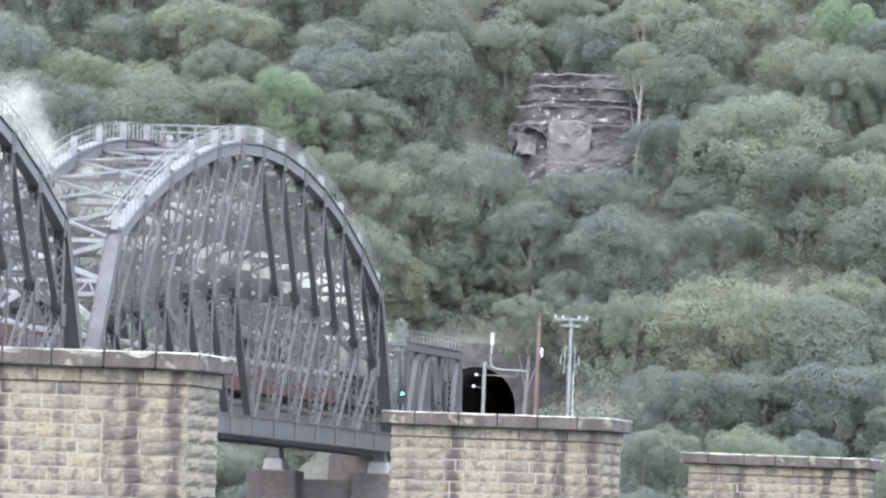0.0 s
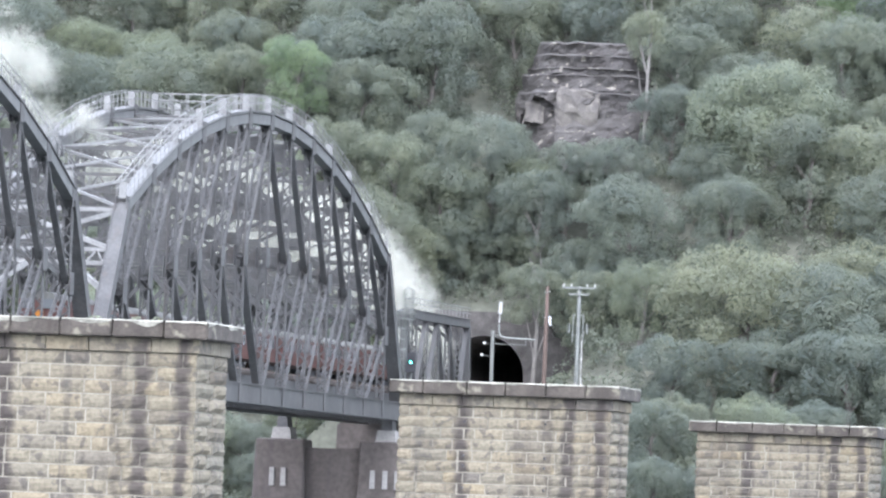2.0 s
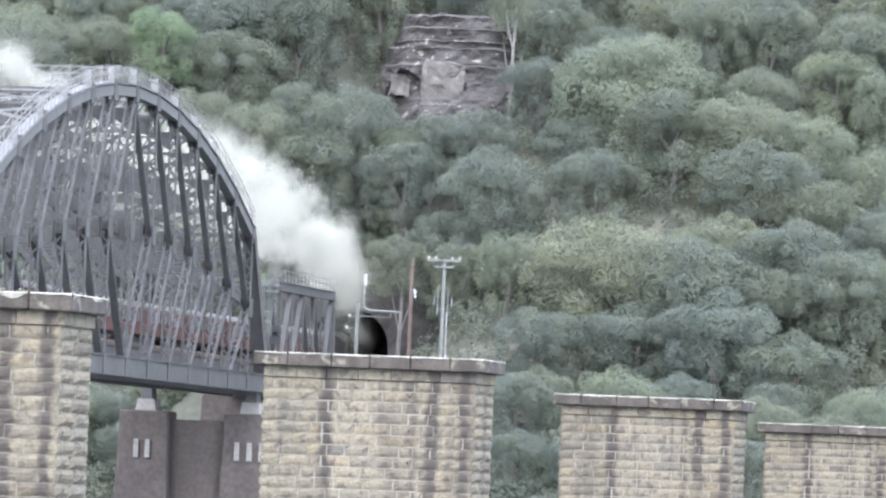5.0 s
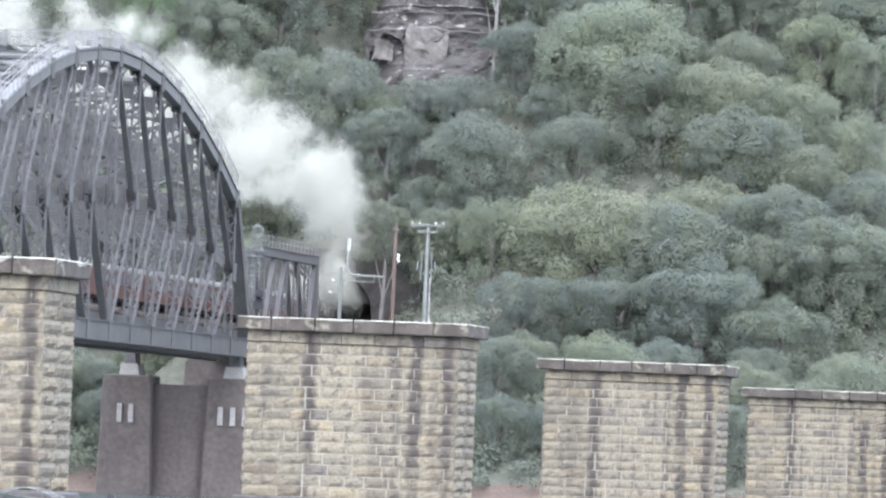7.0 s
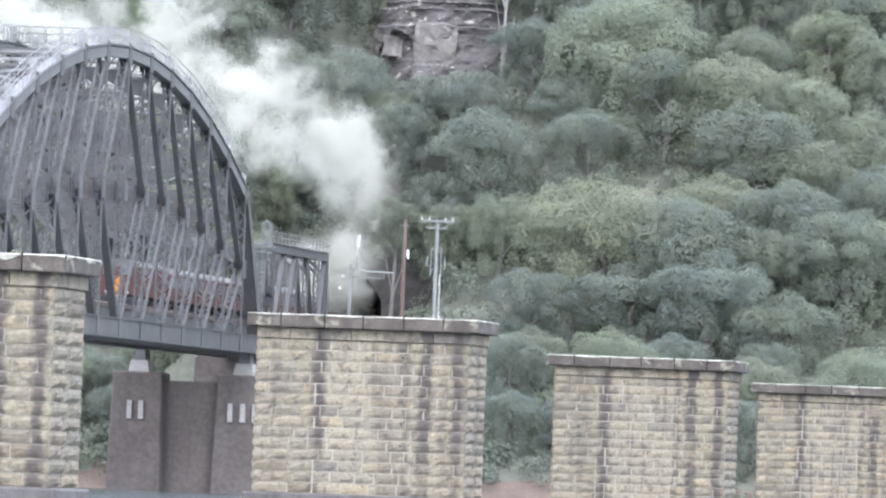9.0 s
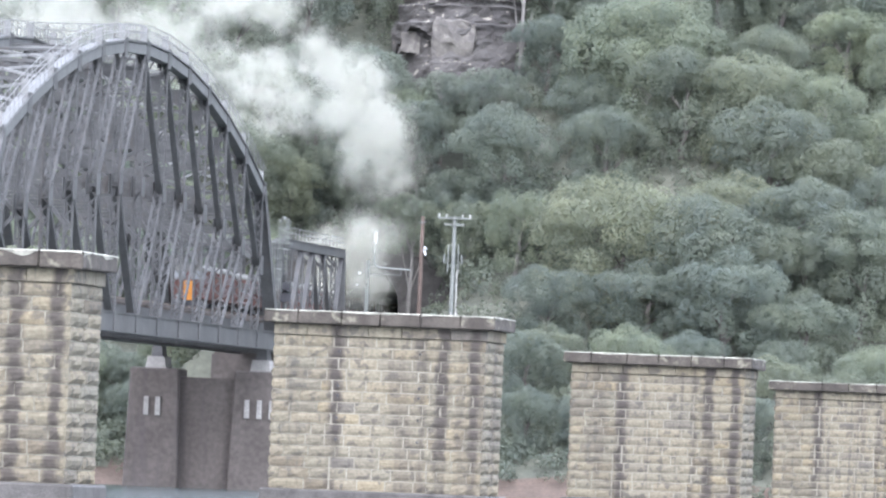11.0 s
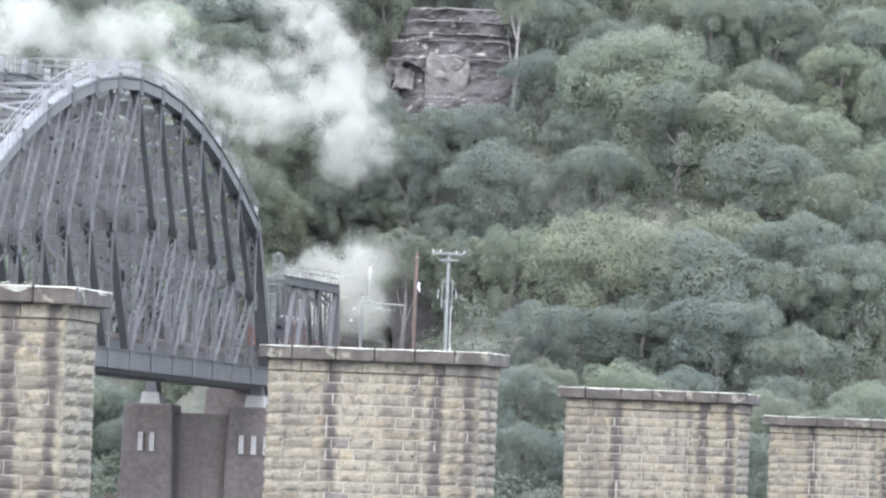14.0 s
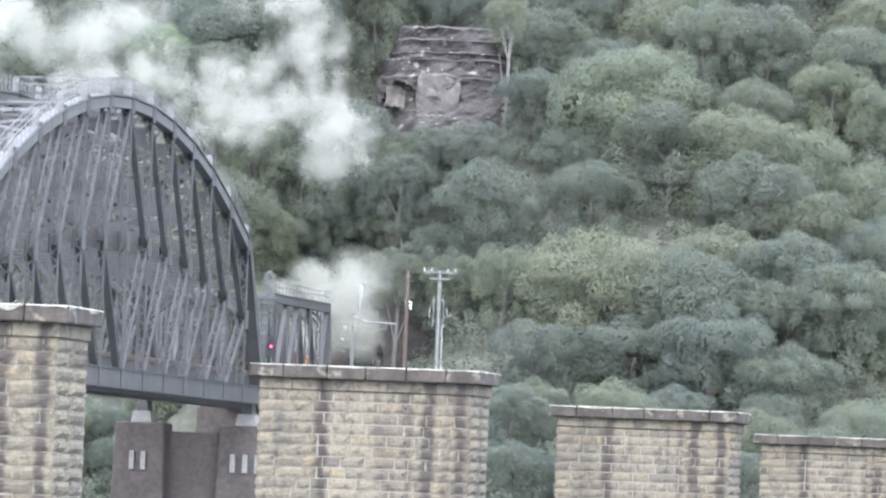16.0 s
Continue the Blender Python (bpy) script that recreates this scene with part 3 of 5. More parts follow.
river_pier(SPAN_Y + LONG + 0.6)
river_pier(SPAN_Y - 0.25)
bm = bmesh.new()
box(bm, (MID_X - 7.5, SHORT_END + 0.2, -2), (MID_X + 7.5, SHORT_END + 3.5, DECK_Z - 0.8), 0.2)
box(bm, (MID_X - 7.2, SHORT_END + 1.2, DECK_Z - 0.9), (MID_X + 7.2, SHORT_END + 3.4, RAIL_Z - 0.6))
tagged(part("abutment", bm, M_CONCRETE), "brown concrete abutment at the shore", "abutment", kind="structure")
bm = bmesh.new()
box(bm, (MID_X - 5.2, SHORT_END + 1.0, RAIL_Z - 0.9), (MID_X + 5.2, PORTAL_Y + 300, RAIL_Z - 0.35), 0.0)
tagged(part("track_bed", bm, M_BALLAST), "grey ballast track bed leading into the tunnel", "track bed", kind="structure")
for tx in TRACK_X:
    for s in (-0.72, 0.72):
        bm = bmesh.new()
        bar(bm, (tx + s, SHORT_END, RAIL_Z - 0.08), (tx + s, PORTAL_Y + 300, RAIL_Z - 0.08), 0.07, 0.16)
        bar(bm, (tx + s, SHORT_END, RAIL_Z - 0.25), (tx + s, PORTAL_Y + 300, RAIL_Z - 0.25), 0.16, 0.2)
        tagged(part("track_rail", bm, M_RAIL), "steel running rail on ballast", "rail", "running rails", "structure")


# ---- the old sandstone piers ----
PIER_D, PIER_TOP = 7.4, 10.8
PIER_Y = 538.2
rnd = random.Random(7)
BLOCKS = {}


def block_mesh(length, height, rough, variant, bulge=1.0):
    """A stone as long as given, its face towards -y; rock-faced stones bulge and are rounded at the arrises."""
    key = (round(length, 1), round(height, 2), rough, variant, bulge)
    if key in BLOCKS:
        return BLOCKS[key]
    r = random.Random(int(length * 100) * 31 + variant * 7 + (5 if rough else 0))
    nx, nz = (4, 3)
    g = 0.035
    pts = {}
    verts = []
    for j in range(nz + 1):
        for i in range(nx + 1):
            x, z = g + (length - 2 * g) * i / nx, g + (height - 2 * g) * j / nz
            edge = i in (0, nx) or j in (0, nz)
            if rough:
                y = 0.03 - r.random() * 0.04 if edge else (-0.04 - r.random() * 0.06) * bulge
                if edge:
                    x += r.uniform(-0.03, 0.03)
                    z += r.uniform(-0.025, 0.025)
            else:
                y = (0.02 if edge else -0.02) - r.random() * 0.02
            pts[i, j] = len(verts)
            verts.append((x, y, z))
    faces = [(pts[i, j], pts[i + 1, j], pts[i + 1, j + 1], pts[i, j + 1]) for j in range(nz) for i in range(nx)]
    rim = [pts[i, 0] for i in range(nx + 1)] + [pts[nx, j] for j in range(1, nz + 1)] + [pts[i, nz] for i in range(nx - 1, -1, -1)] + [pts[0, j] for j in range(nz - 1, 0, -1)]
    base = len(verts)
    for k in rim:
        x, y, z = verts[k]
        verts.append((x, 0.3, z))
    for k in range(len(rim)):
        m = (k + 1) % len(rim)
        faces.append((rim[k], base + k, base + m, rim[m]))
    me = bpy.data.meshes.new("stone_block")
    me.from_pydata(verts, [], faces)
    me.materials.append(M_BLOCK if rough else M_PANEL)
    BLOCKS[key] = me
    return me


def stone_run(parent, start, run, width, z, height, rough, turn, shift):
    """One course of stones over a width, cut at irregular lengths; the end faces are of long stones."""
    left = width
    cuts = []
    first = True
    if turn == 90:
        cuts = [width * (0.42 if shift else 0.58)]
        cuts.append(width - cuts[0])
        left = 0.0
    while left > 0.01:
        c = rnd.choice((1.1, 1.4, 1.7, 2.0, 1.6))
        if first and shift:
            c = rnd.choice((0.6, 0.8, 1.0))
        first = False
        if left - c < 0.55:
            c = left
        cuts.append(c)
        left -= c
    at = 0.0
    for c in cuts:
        me = block_mesh(c, height, rough, rnd.randrange(4), 1.3 if turn else 0.6)
        ob = new("stone_block", me)
        ob.parent = parent
        x, y = start[0] + run[0] * at, start[1] + run[1] * at
        ob.matrix_basis = pose(x, y, z, 0, 0, turn) @ Matrix.Diagonal((c / max(0.1, round(c, 1)), 1, 1, 1))
        at += c


def old_pier(y):
    w, d = PIER_X1 - PIER_X0, PIER_D
    pier = thing("old_bridge_pier", "weathered sandstone pier of a removed bridge, with a dark cap", "stone pier", ((PIER_X0 + PIER_X1) / 2, y, 0), "old sandstone piers")
    h = w / 2
    base, frieze = 0.75, 9.45
    bm = bmesh.new()
    box(bm, (-h + 0.06, 0.06, base - 0.2), (h - 0.06, d - 0.05, PIER_TOP - 0.7))
    part("core", bm, M_MORTAR, pier)
    bm = bmesh.new()
    box(bm, (-h - 0.7, -0.7, -6), (h + 0.7, d + 0.7, base), 0.25)
    bmesh.ops.bevel(bm, geom=bm.edges[:], offset=0.1, segments=1, affect="EDGES")
    part("plinth", bm, M_PLINTH, pier, "dark wet stone plinth")
    # the frieze course and the cap in separate stones
    cuts = [-h, -h + 1.9, -h + 3.6, -h + 5.4, -h + 7.3, h - 2.0, h]
    for a, b in zip(cuts, cuts[1:]):
        bm = bmesh.new()
        box(bm, (a + 0.012, -0.12, frieze), (b - 0.012 + (0.12 if b == h else 0), d * 0.5, PIER_TOP - 0.74))
        bmesh.ops.bevel(bm, geom=bm.edges[:], offset=0.03, segments=1, affect="EDGES")
        part("frieze_stone", bm, M_PANEL, pier)
    for k in range(3):
        bm = bmesh.new()
        box(bm, (h - 1.0, k * d / 3 + 0.012, frieze), (h + 0.12, (k + 1) * d / 3 - 0.012, PIER_TOP - 0.74))
        bmesh.ops.bevel(bm, geom=bm.edges[:], offset=0.03, segments=1, affect="EDGES")
        part("frieze_stone", bm, M_PANEL, pier)
    cuts = [-h - 0.55, -h + 1.4, -h + 3.9, -h + 6.1, -h + 8.4, h - 1.4, h + 0.55]
    for k, (a, b) in enumerate(zip(cuts, cuts[1:])):
        bm = bmesh.new()
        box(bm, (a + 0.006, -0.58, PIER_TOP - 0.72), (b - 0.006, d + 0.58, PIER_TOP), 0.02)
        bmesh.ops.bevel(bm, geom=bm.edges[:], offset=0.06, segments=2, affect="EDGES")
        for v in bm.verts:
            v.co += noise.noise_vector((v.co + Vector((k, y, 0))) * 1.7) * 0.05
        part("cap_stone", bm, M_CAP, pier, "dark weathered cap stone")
        # a thin pale crust of lichen along the cap's upper edge
        bm = bmesh.new()
        n = 10
        ring = []
        for i in range(n + 1):
            x = a + 0.05 + (b - a - 0.1) * i / n
            thick = 0.03 + (0.30 if y < PIER_Y - 60 else 0.10) * max(0.0, noise.noise((x * 0.9, y * 0.1, 1.0)) + 0.25)
            f = -0.60 + 0.04 * noise.noise((x * 2, y, 5.0))
            ring.append([bm.verts.new((x, f + dy, PIER_TOP + dz)) for dy, dz in ((0.02, -thick), (0.0, -0.02), (0.1, 0.045), (1.2, 0.04), (1.2, -0.1))])
        for p, q in zip(ring, ring[1:]):
            for i in range(4):
                bm.faces.new((p[i], q[i], q[i + 1], p[i + 1]))
        part("lichen_crust", bm, M_LICHEN, pier, "pale lichen crust on the cap's edge")
    bm = bmesh.new()
    ring = []
    for i in range(19):
        yy = -0.5 + (d + 1.0) * i / 18
        thick = 0.04 + (0.2 if y < PIER_Y - 60 else 0.09) * max(0.0, noise.noise((yy * 0.9, y * 0.1, 4.0)) + 0.3)
        f = h + 0.57 + 0.03 * noise.noise((yy * 2, y, 9.0))
        ring.append([bm.verts.new((f + dx, yy, PIER_TOP + dz)) for dx, dz in ((-0.02, -thick), (0.0, -0.02), (-0.1, 0.05), (-0.9, 0.045), (-0.9, -0.1))])
    for p, q in zip(ring, ring[1:]):
        for i in range(4):
            bm.faces.new((p[i], p[i + 1], q[i + 1], q[i]))
    part("lichen_crust", bm, M_LICHEN, pier, "pale lichen crust on the cap's edge")
    # courses: two rock-faced shafts either side of a smoother panel, and the end face
    courses = 14
    ch = (frieze - base) / courses
    for c in range(courses):
        z = base + c * ch
        la, lb = 3.45 + rnd.choice((-0.35, 0.0, 0.3)), 3.45 + rnd.choice((-0.35, 0.0, 0.3))
        stone_run(pier, (-h, 0.0), (1, 0), la, z, ch, True, 0, c % 2)
        stone_run(pier, (-h + la, 0.03), (1, 0), w - la - lb, z, ch, False, 0, c % 2)
        stone_run(pier, (h - lb, 0.0), (1, 0), lb, z, ch, True, 0, c % 2)
        stone_run(pier, (h, 0.0), (0, 1), d, z, ch, True, 90, (c + 1) % 2)
        stone_run(pier, (-h, 2.6), (0, -1), 2.6, z, ch, True, -90, c % 2)
    # sockets left by the builders' scaffold: solid black plugs paint the shade inside
    for x in (-h + 3.75, h - 3.7) if abs(y - PIER_Y) < 1 else ():
        for c in (12.6, 9.5, 8.6, 6.6, 4.6):
            bm = bmesh.new()
            z = base + c * ch
            pipe(bm, (x, -0.035, z), (x, 0.12, z), 0.075, 0.075, 8)
            part("putlog_hole", bm, M_BLACK, pier, "small scaffold socket, its shade a black plug")
    return pier


# ---- trees ----
def leaf_cloud(name, rg, blobs, leaves, size, material, cull=True):
    """Small leaf sprays on the shells of many blobs, none inside another blob."""
    cen = np.array([b[0] for b in blobs])
    rad = np.array([b[1] for b in blobs])
    verts, faces, normals = [], [], []
    for c, r in zip(cen, rad):
        k = max(20, int(leaves * r[0] * r[2]))
        d = rg.normal(size=(k, 3))
        d /= np.linalg.norm(d, axis=1)[:, None]
        d = d[d[:, 2] > -0.45]
        shell = 1 - 0.20 * rg.random(len(d)) ** 2 + 0.05 * rg.normal(size=len(d))
        p = c + d * r * shell[:, None]
        if cull:
            q = (((p[:, None, :] - cen[None]) / rad[None]) ** 2).sum(axis=2)
            keep = (q > 0.52).all(axis=1)
            p, d = p[keep], d[keep]
        nrm = d * 0.9 + rg.normal(size=d.shape) * 0.28 + np.array((0, 0, 0.25))
        nrm /= np.linalg.norm(nrm, axis=1)[:, None]
        a = np.cross(nrm, rg.normal(size=d.shape))
        a /= np.linalg.norm(a, axis=1)[:, None]
        b = np.cross(nrm, a)
        s = size * (0.6 + 0.8 * rg.random(len(d)))[:, None]
        i0 = len(verts)
        spray = np.stack([p - a * s * 0.9 - b * s * 0.5, p + a * s * 0.9 - b * s * 0.5, p + b * s * 0.9], axis=1).reshape(-1, 3)
        soft = nrm * 0.10 + d * 0.90 + np.array((0, 0, 0.15))
        soft /= np.linalg.norm(soft, axis=1)[:, None]
        normals.extend(map(tuple, np.repeat(soft, 3, axis=0)))
        verts.extend(map(tuple, spray))
        faces.extend((i0 + 3 * q, i0 + 3 * q + 1, i0 + 3 * q + 2) for q in range(len(d)))
    me = bpy.data.meshes.new(name)
    me.from_pydata(verts, [], faces)
    me.polygons.foreach_set("use_smooth", [True] * len(faces))
    me.normals_split_custom_set_from_vertices(normals)
    me.materials.append(material)
    return me


def crown_mesh(seed, spread, material, size=0.082, leaves=520, clumps=46, clump=0.88, hang=6.0):
    """A gum's crown, 10 m wide: a dome of uneven leafy clumps hanging down into a ragged skirt."""
    rg = np.random.default_rng(seed)
    blobs = []
    for k in range(clumps):
        a, r = rg.random() * 2 * math.pi, math.sqrt(rg.random()) * 4.3
        dome = math.sqrt(max(0.0, 1 - (r / 5.2) ** 2))
        z = spread * dome * (0.75 + 0.25 * rg.random()) + rg.normal() * 0.3
        s = (0.75 + 0.7 * rg.random()) * clump
        blobs.append(((r * math.cos(a), r * math.sin(a), z), (s * 1.25, s * 1.25, s * 0.95)))
    for k in range(clumps):
        a, r = rg.random() * 2 * math.pi, 1.6 + 2.7 * rg.random()
        s = (0.8 + 0.5 * rg.random()) * clump
        blobs.append(((r * math.cos(a), r * math.sin(a), spread * 0.5 - hang * rg.random() ** 1.1), (s, s, s * 1.25)))
    return leaf_cloud("crown", rg, blobs, leaves, size, material)


def trunk_mesh(seed, height, material):
    rg = random.Random(seed)
    bm = bmesh.new()
    p, r = Vector((0, 0, -1.5)), 0.36
    for k in range(4):
        q = p + Vector((rg.uniform(-0.4, 0.4), rg.uniform(-0.4, 0.4), (height + 1.5) / 4))
        pipe(bm, p, q, r, r * 0.8, 7)
        p, r = q, r * 0.8
        if k >= 1:
            for m in range(2):
                a = rg.random() * 6.28
                e = p + Vector((1.6 * math.cos(a), 1.6 * math.sin(a), 2.0 + rg.random() * 1.0))
                pipe(bm, p - Vector((0, 0, 0.2)), e, r * 0.55, r * 0.2, 5)
    me = bpy.data.meshes.new("trunk")
    bm.to_mesh(me)
    bm.free()
    me.materials.append(material)
    return me


CROWNS = {"dark": [crown_mesh(s, sp, M_LEAF) for s, sp in ((1, 4.2), (2, 3.4), (3, 5.0), (4, 3.8), (5, 4.6))],
          "olive": [crown_mesh(s, sp, M_LEAF_OLIVE) for s, sp in ((11, 3.6), (12, 4.2))],
          "dome": [crown_mesh(s, sp, M_LEAF_OLIVE, 0.07, 680, 110, 0.62, 8.0) for s, sp in ((51, 4.0), (52, 3.6))],
          "green": [crown_mesh(s, sp, M_LEAF_GREEN) for s, sp in ((21, 6.0),)]}
TRUNKS = [trunk_mesh(31, 9.0, M_BARK), trunk_mesh(32, 9.0, M_BARK), trunk_mesh(34, 9.0, M_BARK), trunk_mesh(35, 9.0, M_BARK), trunk_mesh(36, 9.0, M_BARK), trunk_mesh(33, 9.0, M_PALE_BARK)]
LABELS = {"dark": "grey-green gum tree in dense hillside bush", "olive": "broad gum tree with a sunlit olive crown", "dome": "very broad domed gum tree with an olive crown", "green": "upright tree with a fresh bright green crown"}
tr = random.Random(12)


def gum_tree(x, y, width, tone="dark", lift=None, top=None, bark=None):
    """A tree of that crown width; lift is the crown's height over the ground, or top its height over the water."""
    g = hill_z(x, y)
    s = width / 10.0
    if top is not None:
        lift = max(2.0, top - 4.0 * s - g)
    if lift is None:
        lift = tr.uniform(4.5, 8.0)
    tree = thing("gum_tree", LABELS[tone], "tree", (x, y, g), "trees of the hillside bush")
    t = new("trunk", bark or tr.choice(TRUNKS))
    t.parent = tree
    t.scale = (0.6 + 0.4 * s, 0.6 + 0.4 * s, (lift + 1.0) / 9.0)
    c = new("crown", tr.choice(CROWNS[tone]))
    c.parent = tree
    c.matrix_basis = pose(0, 0, lift, 0, 0, tr.uniform(0, 360)) @ Matrix.Diagonal((s, s, s * tr.uniform(0.95, 1.3), 1))
    return tree


# x, y, crown width, height of the crown's middle, tone
UPPER_TREES = [(-151.7, 926.3, 11.5, 48.7, "dark"), (-186.2, 926.4, 8.0, 48.8, "olive"), (-176.4, 922.7, 10.0, 46.2, "olive"),
               (-163.2, 916.5, 7.5, 46.4, "green"), (-190.2, 922.1, 7.5, 45.7, "olive"), (-139.1, 935.2, 9.0, 57.1, "dark"),
               (-124.8, 930.0, 10.0, 51.4, "dark"), (-114.0, 927.9, 11.0, 49.9, "dark"), (-116.7, 914.8, 17.5, 39.5, "dome"),
               (-110.9, 933.0, 8.5, 53.6, "green"), (-157.1, 926.9, 7.0, 49.2, "dark"), (-152.5, 911.6, 8.7, 38.1, "olive"),
               (-120.9, 936.8, 9.0, 56.3, "olive")]
LOWER_TREES = [(-116.0, 892.7, 17.5, 24.8, "dome"), (-125.6, 894.8, 7.0, 26.0, "olive"), (-105.7, 896.5, 11.0, 27.3, "olive"),
               (-136.5, 900.0, 6.4, 26.3, "dark"), (-130.2, 898.0, 7.0, 24.5, "dark"), (-151.5, 899.0, 7.5, 22.5, "dark"), (-149.5, 906.5, 8.0, 29.0, "dark"), (-145.2, 910.0, 7.0, 30.5, "dark"), (-141.2, 914.0, 6.5, 37.6, "dark"), (-136.0, 913.6, 7.0, 37.8, "dark"), (-138.8, 913.0, 6.5, 37.0, "olive"), (-131.0, 912.4, 7.5, 37.2, "dark"), (-139.6, 909.6, 7.0, 29.8, "dark"), (-106.2, 888.8, 13.5, 21.8, "dark"), (-120.6, 883.6, 9.5, 18.0, "dark"),
               (-112.0, 885.6, 11.5, 19.4, "dark"), (-146.9, 911.5, 9.7, 34.7, "dark"), (-143.4, 912.8, 9.7, 38.0, "dark"),
               (-138.1, 908.5, 8.1, 34.2, "dark"), (-121.9, 911.4, 8.1, 37.0, "dark")]


def plant():
    named = []
    for x, y, w, mid, tone in UPPER_TREES + LOWER_TREES:
        g = hill_z(x, y)
        gum_tree(x, y, w, tone, lift=max(1.2, mid - 1.6 * w / 10 - g))
        named.append((x, y, w))
    # a slender gum whose pale stem stands bare beside the cliff
    kept = tr.getstate()
    gum_tree(-129.2, 917.0, 4.4, "dark", lift=50.8 - hill_z(-129.2, 917.0), bark=TRUNKS[-1])
    tr.setstate(kept)
    y = 858.0
    while y < 947:
        x = -199.0
        while x < -84:
            px, py = x + tr.uniform(-2.6, 2.6), y + tr.uniform(-2.6, 2.6)
            x += 7.2
            g = hill_z(px, py)
            if g < 2.0 or abs(px - MID_X) < (8.5 if py < PORTAL_Y + 2 else 0):
                continue
            if any(math.hypot(px - a, py - b) < 0.42 * w for a, b, w in named):
                continue
            if -144.0 < px < -127.5 and (903 if px < -134 else 911) < py < 925:
                continue
            if -138.5 < px < -125.5 and py < 896:
                continue
            if -126.5 < px < -105 and (874 < py < 892 or 897 < py < 901):
                continue
            w = tr.uniform(7.5, 12.0)
            low = py < 880
            tone = tr.choice(("dark", "dark", "dark", "olive"))
            gum_tree(px, py, w * (0.7 if low else 1.0), tone, tr.uniform(1.5, 3.5) if low else tr.uniform(3.0, 5.5))
        y += 7.4


plant()


# ---- undergrowth: one mass of low scrub over the slope ----
def scrub():
    rg = np.random.default_rng(5)
    blobs = []
    for k in range(5200):
        x, y = rg.uniform(-208, -66), rg.uniform(850, 965)
        g = hill_z(x, y)
        off = abs(x - MID_X)
        if g < 0.5 or (off < 5.6 and y < PORTAL_Y + 1.5) or (off < 7 and y < 890) or (-143.0 < x < -128.5 and 915 < y < 924):
            continue
        s = rg.uniform(0.7, 1.9) * (0.55 if -138.5 < x < -126.5 and y < 890 else 0.7 if y < 885 or off < 10 else 1.0)
        blobs.append(((x, y, g + s * rg.uniform(0.3, 0.9)), (s * 1.2, s * 1.2, s)))
    for k in range(900):
        x, y = rg.uniform(-168, -104), rg.uniform(851, 873)
        g, s = hill_z(x, y), rg.uniform(0.7, 1.35)
        if g > 1.6 and not (abs(x - MID_X) < 9.5 and g > 11.0):
            blobs.append(((x, y, g + s * rg.uniform(0.3, 0.9)), (s * 1.2, s * 1.2, s)))
    for k in range(90):
        x, y = rg.uniform(MID_X - 11, MID_X + 10), rg.uniform(PORTAL_Y + 2.2, 914)
        s = rg.uniform(0.7, 1.4)
        blobs.append(((x, y, hill_z(x, y) + s * 0.5), (s * 1.2, s * 1.2, s)))
    me = leaf_cloud("scrub", rg, blobs, 62, 0.16, M_LEAF, False)
    tagged(new("scrub", me), "dense low grey-green scrub between the trees", "scrub", kind="stuff")


scrub()


# ---- sandstone outcrops ----
def ledge(bm, lo, hi, seed, rough=0.5):
    (x0, y0, z0), (x1, y1, z1) = lo, hi
    b2 = bmesh.new()
    bmesh.ops.create_cube(b2, size=1)
    bmesh.ops.subdivide_edges(b2, edges=b2.edges[:], cuts=6, use_grid_fill=True)
    for v in b2.verts:
        p = Vector((x0 + (v.co.x + 0.5) * (x1 - x0), y0 + (v.co.y + 0.5) * (y1 - y0), z0 + (v.co.z + 0.5) * (z1 - z0)))
        p += noise.noise_vector(p * 0.45 + Vector((seed, 0, 0))) * rough + noise.noise_vector(p * 1.4) * rough * 0.35
        v.co = p
    me = bpy.data.meshes.new("tmp")
    b2.to_mesh(me)
    b2.free()
    bm.from_mesh(me)
    bpy.data.meshes.remove(me)


def outcrop(x, y, z, w, h, beds, seed, cave=None):
    """A weathered cliff of level sandstone beds, undercut below each bed and running back into the slope at its ends."""
    rock = thing("rock_outcrop", "layered grey sandstone outcrop among the trees", "rock", (x, y, z), "sandstone outcrops")
    edges = [0.0] + list(beds) + [h]
    for k, (lo, hi) in enumerate(zip(edges, edges[1:])):
        bm = bmesh.new()
        nx, nz = 44, max(6, int((hi - lo) / 0.16))
        grid = []
        for j in range(nz + 1):
            row = []
            f = j / nz
            zz = lo + (hi - lo) * f
            for i in range(nx + 1):
                u = i / nx * 2 - 1
                q = Vector((u * w / 2, zz, seed + k * 5.0))
                lip = 0.75 * f ** 3 - (0.5 if f > 0.97 else 0.0)
                out = lip + 0.9 * noise.noise(q * 0.35) + 0.4 * noise.noise(q * 1.1) + 0.18 * noise.noise(q * 3.0)
                back = 6.0 * abs(u) ** 4 + 0.28 * zz
                if cave and ((u * w / 2 - cave[0]) / cave[2]) ** 2 + ((zz - cave[1]) / cave[3]) ** 2 < 1:
                    out -= 1.3
                row.append(bm.verts.new((u * w / 2 * (1 - 0.05 * k) + 0.3 * noise.noise(q * 0.9), back - out, zz + 0.22 * noise.noise(Vector((u * w * 0.3, k, seed))))))
            grid.append(row)
        grid.append([bm.verts.new((v.co.x, v.co.y + 3.0, v.co.z)) for v in grid[-1]])
        for a, b in zip(grid, grid[1:]):
            for i in range(nx):
                bm.faces.new((a[i], a[i + 1], b[i + 1], b[i]))
        part("rock_bed", bm, M_CLIFF, rock)
    return rock


